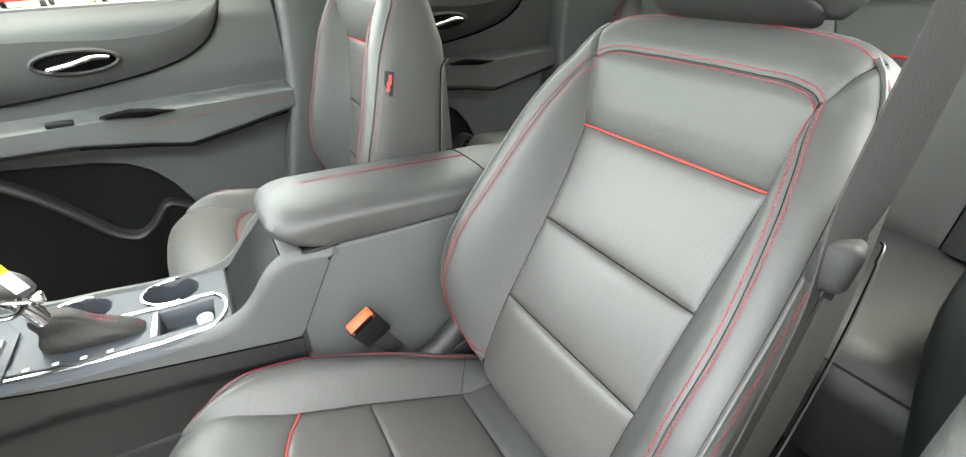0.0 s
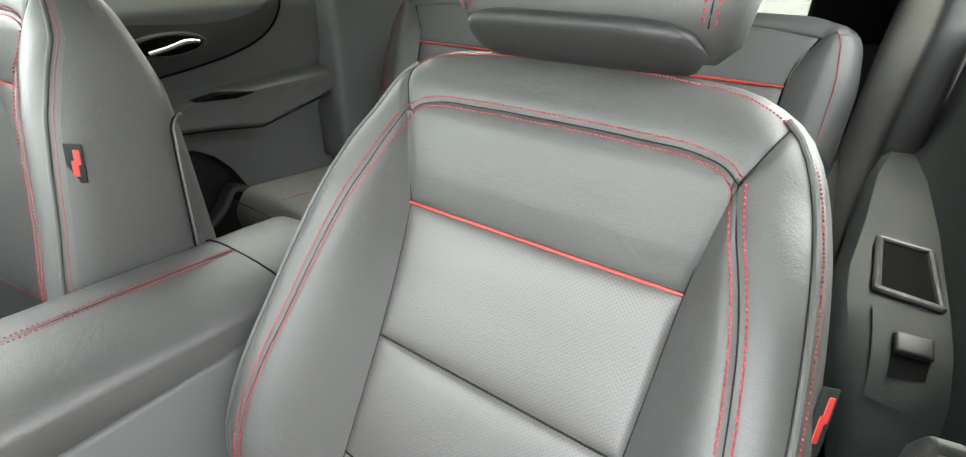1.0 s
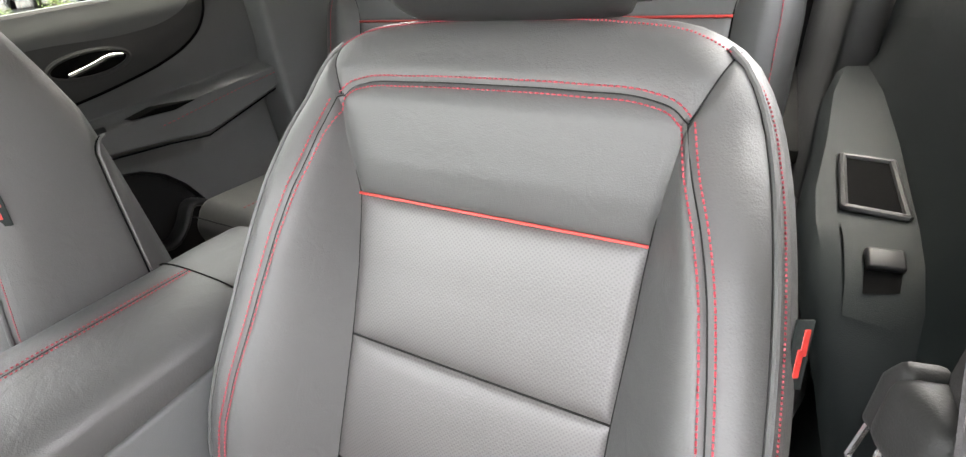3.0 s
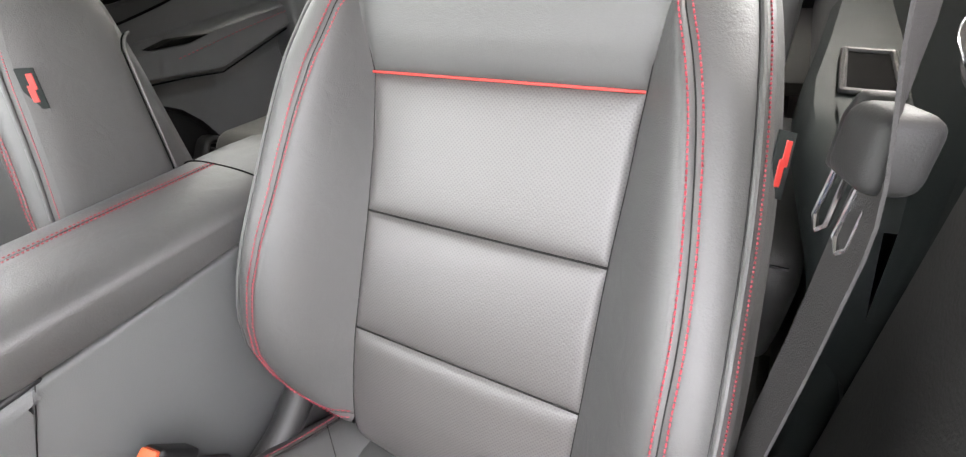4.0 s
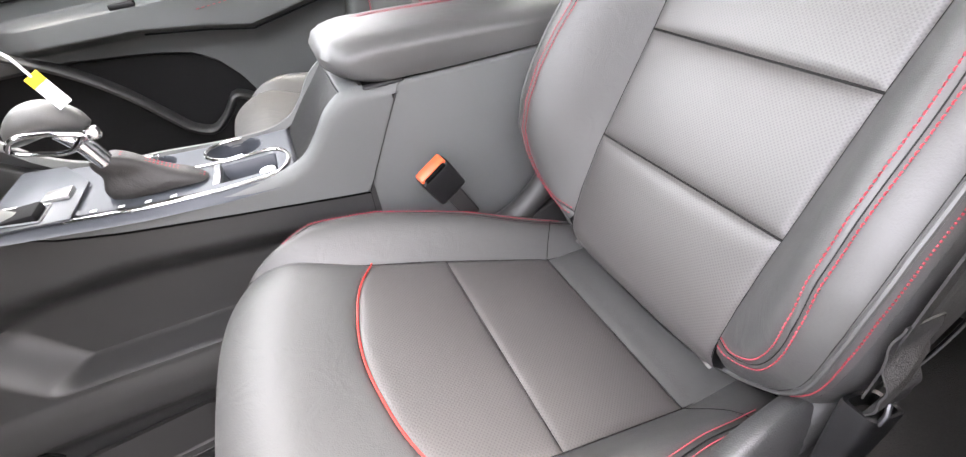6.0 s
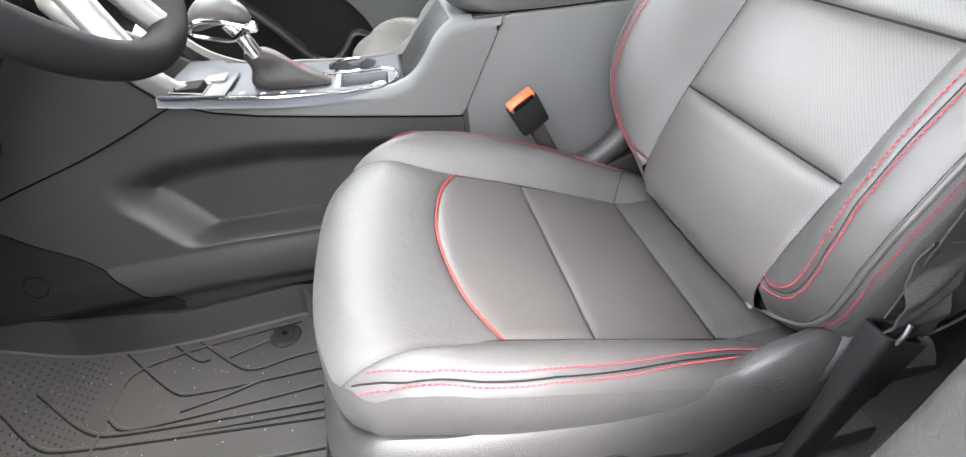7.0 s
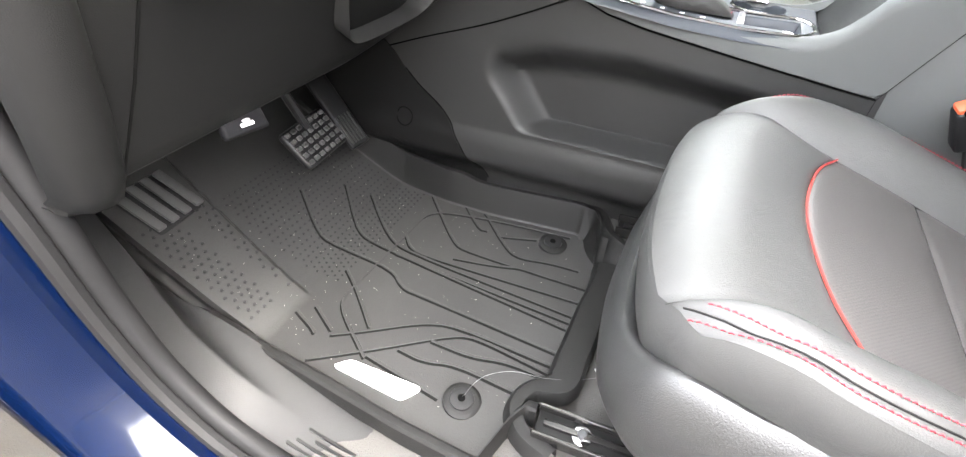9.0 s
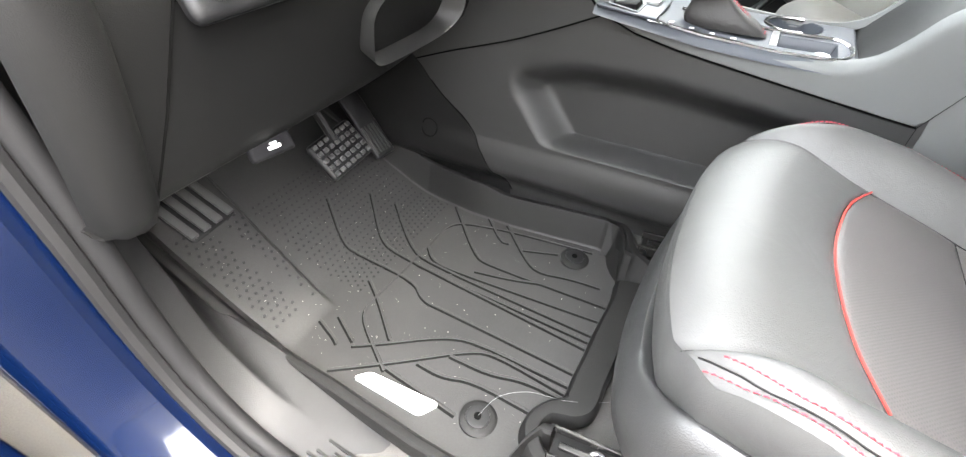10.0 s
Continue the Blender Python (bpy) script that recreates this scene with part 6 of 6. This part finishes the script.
# edge where the flat sill plate turns into the recess beside the pedals
PLATE = [(-0.60, 0.369), (0.20, 0.366), (0.60, 0.365), (0.86, 0.389), (0.985, 0.432), (1.070, 0.512), (1.100, 0.62), (1.150, 0.765), (1.155, 0.93), (1.17, 1.10)]
S, I, M_ = spline(SEAL, 90), spline(INNER, 90), spline(PLATE, 90)
rows = []
for (sy, sz), (iy, iz), (my, mz) in zip(S, I, M_):
    a, b, m = np.array((-0.232, iy, iz)), np.array((-0.338, sy, sz)), np.array((-0.290, my, mz))
    row = [(-0.215, iy + 0.004, iz - 0.06), (-0.220, iy, iz - 0.012)]
    row += [tuple(a * (1 - q) + m * q) for q in (0, 0.1, 0.35, 0.7, 0.92, 0.98)]
    row += [tuple(m * (1 - q) + b * q) for q in (0.04, 0.10, 0.4, 0.8, 0.95, 1.0)]
    rows.append(row)
structure("door_sill", grid(rows), SILLMAT, "black moulded door sill and kick panel", category="door sill")
T_ = np.gradient(S, axis=0)
T_ /= np.linalg.norm(T_, axis=1)[:, None]
OUT = np.c_[T_[:, 1], -T_[:, 0]]


def rail(x, off):
    return [(x, p[0] + o[0] * off, p[1] + o[1] * off) for p, o in zip(S, OUT)]


seal = thing("door_seal", "black rubber door seal along the opening", "door seal")
finish("seal_bulb", *tube(rail(-0.352, -0.006), 0.0150, 10), SEALMAT, seal)
finish("seal_lip", *tube(rail(-0.376, -0.003), 0.0115, 8), SEALMAT, seal)
BODY = [rail(-0.372, 0.006), rail(-0.388, 0.004), rail(-0.392, 0.012), rail(-0.398, 0.030), rail(-0.425, 0.036), rail(-0.460, 0.042), rail(-0.478, 0.060), rail(-0.486, 0.095), rail(-0.470, 0.14)]
structure("blue_body_side", grid(list(map(list, zip(*BODY)))), BLUE, "blue painted body flange and hinge pillar")
tread = thing("sill_tread", "raised ribs moulded into the black door sill", "sill tread", kind="structure")
for x, y0, y1 in ((-0.326, 0.815, 0.885), (-0.316, 0.800, 0.875), (-0.306, 0.785, 0.850), (-0.296, 0.785, 0.868), (-0.316, 0.70, 0.775), (-0.301, 0.70, 0.772)):
    rows = []
    for y in np.linspace(y0, y1, 8):
        zm, zs = float(curve(y, PLATE)), float(curve(y, SEAL))
        z = zm + (zs - zm) * (-0.290 - x) / 0.048
        rows.append([(x - 0.0022, y, z - 0.003), (x - 0.0018, y, z + 0.0016), (x, y, z + 0.0022), (x + 0.0018, y, z + 0.0016), (x + 0.0022, y, z - 0.003)])
    finish("rib", *grid(rows), SEALMAT, tread)
# open driver's door seen at its lower edge
od = thing("driver_door", "open blue driver door with dark inner trim", "car door")
finish("door_skin", *prism([(0.0, 0.34), (1.04, 0.34), (1.08, 0.60), (1.06, 1.12), (0.02, 1.12)], -0.06, -0.01, 0.015, 3, axis=1), BLUE, od, "blue painted door skin")
trim = finish("inner_trim", *prism([(0.05, 0.40), (1.0, 0.40), (1.03, 0.62), (1.02, 1.14), (0.06, 1.14)], -0.012, 0.045, 0.02, 3, axis=1), SOFTTRIM, od, "dark moulded inner trim")
finish("armrest", *rbox((0.25, 0.03, 0.88), (0.95, 0.105, 0.95), 0.02, 4), LEATHER, trim)
finish("window_frame", *tube([tuple(p) for p in spline([(0.03, -0.02, 1.13), (0.30, -0.01, 1.36), (0.62, 0.01, 1.56), (0.86, 0.02, 1.60), (1.00, 0.02, 1.56), (1.05, -0.01, 1.13)], 40)], 0.022, 8), DARK, od, "black window frame")
od.matrix_basis = pose(-0.52, 1.13, 0.0, 0, 0, 192)

structure("underbody", rbox((-0.36, -2.0, 0.20), (1.18, 2.2, 0.30), 0.02), BLACK, "black underbody of the car")
structure("front_wing", prism([(1.24, 0.72), (1.24, 1.02), (2.2, 0.95), (2.3, 0.55), (2.1, 0.42), (1.95, 0.62), (1.72, 0.72), (1.50, 0.70)], -0.56, -0.46, 0.02, 3), BLUE, "blue painted front wing")
structure("arch_liner", prism([(-0.66, 0.02), (-0.40, 0.02), (-0.40, 0.74), (-0.60, 0.74)], 1.30, 1.34, 0.01, 2, axis=1), CARPET, "dirty dark wheel arch liner")
tyre = thing("front_wheel", "black tyre with a silver rim under the wing", "wheel")
finish("tyre", *disc((-0.52, 1.72, 0.345), (1, 0, 0), 0.345, 0.20, 40), DARK, tyre)
finish("rim", *disc((-0.515, 1.72, 0.345), (-1, 0, 0), 0.22, 0.02, 30), SILVER, tyre)
structure("ground", grid([[(x, y, 0.0) for x in (-400, -40, -4, 0, 4, 40, 400)] for y in (-400, -40, -4, 0, 4, 40, 400)]), ASPHALT, "grey asphalt car park", category="ground")

# ---------------------------------------------------------------- windows
def pane(name, corners, tint=False):
    v, f = [tuple(c) for c in corners], [[0, 1, 2, 3]]
    n = (Vector(corners[1]) - Vector(corners[0])).cross(Vector(corners[3]) - Vector(corners[0])).normalized() * 0.004
    v2 = [tuple(Vector(c) + n) for c in corners]
    ob = structure(name, (v + v2, [[0, 1, 2, 3], [7, 6, 5, 4], [0, 4, 5, 1], [1, 5, 6, 2], [2, 6, 7, 3], [3, 7, 4, 0]]), {0: GLASS, 1: TINTED, 2: SCREEN, 3: PRIVACY}[int(tint)], "dark tinted window glass" if tint == 1 else "clear window glass", False, "window")
    ob.visible_shadow = bool(tint)


GLASS = bpy.data.materials.new("glass")
GLASS.use_nodes = True
gn, gl = GLASS.node_tree.nodes, GLASS.node_tree.links
gmix, gt, gg = gn.new("ShaderNodeMixShader"), gn.new("ShaderNodeBsdfTransparent"), gn.new("ShaderNodeBsdfGlossy")
gt.inputs[0].default_value = (0.93, 0.95, 0.94, 1)
gg.inputs["Roughness"].default_value = 0.02
gmix.inputs[0].default_value = 0.06
gl.new(gt.outputs[0], gmix.inputs[1])
gl.new(gg.outputs[0], gmix.inputs[2])
gl.new(gmix.outputs[0], gn["Material Output"].inputs[0])
TINTED = GLASS.copy()
TINTED.name = "tinted_glass"
TINTED.node_tree.nodes[gt.name].inputs[0].default_value = (0.44, 0.46, 0.45, 1)
PRIVACY = GLASS.copy()
PRIVACY.name = "privacy_glass"
PRIVACY.node_tree.nodes[gt.name].inputs[0].default_value = (0.86, 0.88, 0.86, 1)
SCREEN = GLASS.copy()
SCREEN.name = "screen_glass"
SCREEN.node_tree.nodes[gt.name].inputs[0].default_value = (0.84, 0.86, 0.85, 1)
pane("window_1", [(1.15, 0.06, 1.25), (1.15, 1.02, 1.25), (1.10, 0.50, 1.62), (1.10, 0.05, 1.62)], 2)
pane("window_2", [(1.15, -0.96, 1.25), (1.15, -0.10, 1.25), (1.10, -0.10, 1.62), (1.10, -1.15, 1.62)], True)
pane("window_3", [(-0.30, -2.03, 1.12), (1.08, -2.03, 1.12), (1.05, -1.85, 1.58), (-0.28, -1.85, 1.58)], True)
pane("window_4", [(-0.40, -1.02, 1.25), (-0.40, -0.26, 1.25), (-0.36, -0.22, 1.62), (-0.36, -1.15, 1.62)], 2)
pane("window_5", [(-0.28, 1.28, 1.16), (1.06, 1.28, 1.16), (1.04, 0.52, 1.60), (-0.26, 0.52, 1.60)], 3)
tagged(finish("window_post", *rbox((1.10, -0.80, 1.25), (1.125, -0.775, 1.62), 0.004, 1), DARK, None), "black division post in the rear side window", "window", kind="structure")

# ---------------------------------------------------------------- outside: hedge row, cars, post
LEAF = material("leaf", (0.16, 0.24, 0.05), 0.6, spread=0.5, stain=30)
BARK = material("bark", (0.12, 0.09, 0.06), 0.9, spread=0.3)
rg = random.Random(11)


def shrub(x, y, h, w):
    sh = thing("shrub", "small bright green shrub in a kerb bed", "shrub", (x, y, 0), group="shrub row")
    stems, leaves = [], []
    for k in range(9):
        a, l = rg.uniform(0, 6.28), rg.uniform(0.5, 1.0)
        stems.append(tube([(0, 0, 0), (0.2 * w * math.cos(a), 0.2 * w * math.sin(a), 0.5 * h * l), (0.42 * w * math.cos(a), 0.42 * w * math.sin(a), 0.92 * h * l)], 0.012, 4))
    for k in range(420):
        a, q, z = rg.uniform(0, 6.28), rg.random() ** 0.5, rg.random()
        rad = 0.5 * w * q * (0.55 + 0.6 * math.sin(math.pi * min(0.12 + 0.85 * z, 1))) * rg.uniform(0.8, 1.15)
        c = Vector((rad * math.cos(a), rad * math.sin(a), h * (0.10 + 0.92 * z * rg.uniform(0.85, 1.05))))
        m = Euler((rg.uniform(-1, 1), rg.uniform(-1, 1), rg.uniform(0, 6.3))).to_matrix()
        s = rg.uniform(0.03, 0.06)
        leaves.append(([c + m @ Vector(p) for p in ((-s, 0, 0), (0, -0.45 * s, 0.1 * s), (s, 0, 0), (0, 0.45 * s, 0.1 * s))], [[0, 1, 2, 3]]))
    finish("stems", *merge(*stems), BARK, sh)
    tagged(finish("foliage", *merge(*leaves), LEAF, sh, smooth=False), kind="stuff")


for k in range(16):
    shrub(16.0 + rg.uniform(-0.4, 0.4), -17.5 + 1.55 * k + rg.uniform(-0.3, 0.3), rg.uniform(0.6, 0.95), rg.uniform(0.8, 1.2))
tagged(finish("kerb_bed", *rbox((14.8, -20, 0.0), (17.2, 9, 0.14), 0.03, 2), material("pale_kerb", (0.55, 0.53, 0.50), 0.9, grain=0.8, size=60, bump=0.5, spread=0.12), None), "pale concrete kerb bed for the shrubs", "kerb", kind="structure")


def parked_car(x, y, turn, paint, label):
    car = thing("parked_car", label, "car", group="parked cars")
    car.matrix_basis = pose(x, y, 0, 0, 0, turn)
    body = [(-2.2, 0.35), (2.2, 0.35), (2.25, 0.62), (2.1, 0.82), (1.15, 0.95), (0.45, 1.42), (-1.1, 1.45), (-1.75, 1.0), (-2.2, 0.92), (-2.25, 0.6)]
    finish("body", *prism([(a, b) for a, b in body], -0.88, 0.88, 0.09, 3, axis=1), paint, car)
    for sy in (-0.885, 0.885):
        finish("window", *prism([(0.95, 0.98), (0.38, 1.36), (-1.02, 1.38), (-1.5, 1.02)], sy - 0.012, sy + 0.012, 0.01, 1, axis=1), DARK, car)
    for wx in (-1.35, 1.4):
        for sy in (-0.80, 0.80):
            wh = finish("wheel", *disc((wx, sy - 0.1, 0.33), (0, 1, 0), 0.33, 0.2, 24), DARK, car)
            finish("rim", *disc((wx, sy + (0.09 if sy > 0 else -0.13), 0.33), (0, 1, 0), 0.20, 0.04, 16), SILVER, wh)


PAINTS = [material("red_paint", (0.55, 0.02, 0.02), 0.3, coat=1), material("white_paint", (0.80, 0.80, 0.80), 0.3, coat=1), material("black_paint", (0.02, 0.02, 0.022), 0.3, coat=1), material("silver_paint", (0.55, 0.56, 0.57), 0.3, metal=0.4, coat=1)]
for k, (y, c) in enumerate(((-26.5, 3), (-22.0, 2), (-17.4, 1), (-14.2, 0), (-10.9, 1), (-7.6, 2), (-4.2, 1), (-0.9, 3), (2.4, 1), (5.7, 0), (9.0, 1))):
    parked_car(27.0, y, 4 if k % 2 else -3, PAINTS[c], ("red", "white", "black", "silver")[c] + " car parked nose in beyond the shrubs")
# unseen wall, added only to hold back low sky light on the door side
structure("light_block_wall", rbox((-2.75, -9.0, 0.0), (-2.55, 2.2, 2.35), 0.02), material("dark_wall", (0.15, 0.15, 0.148), 0.9, grain=0.6, size=40, bump=0.4, spread=0.15), "plain dark wall beside the parking bay", category="wall")
lp = thing("lamp_post", "thick white painted post beside the car", "post")
finish("post", *tube([(9.5, -8.55, 0), (9.5, -8.55, 3.0), (9.5, -8.55, 6.0)], 0.42, 20), WHITE, lp)
finish("post_base", *disc((9.5, -8.55, 0), (0, 0, 1), 0.6, 0.5, 24), PAINTS[1], lp)
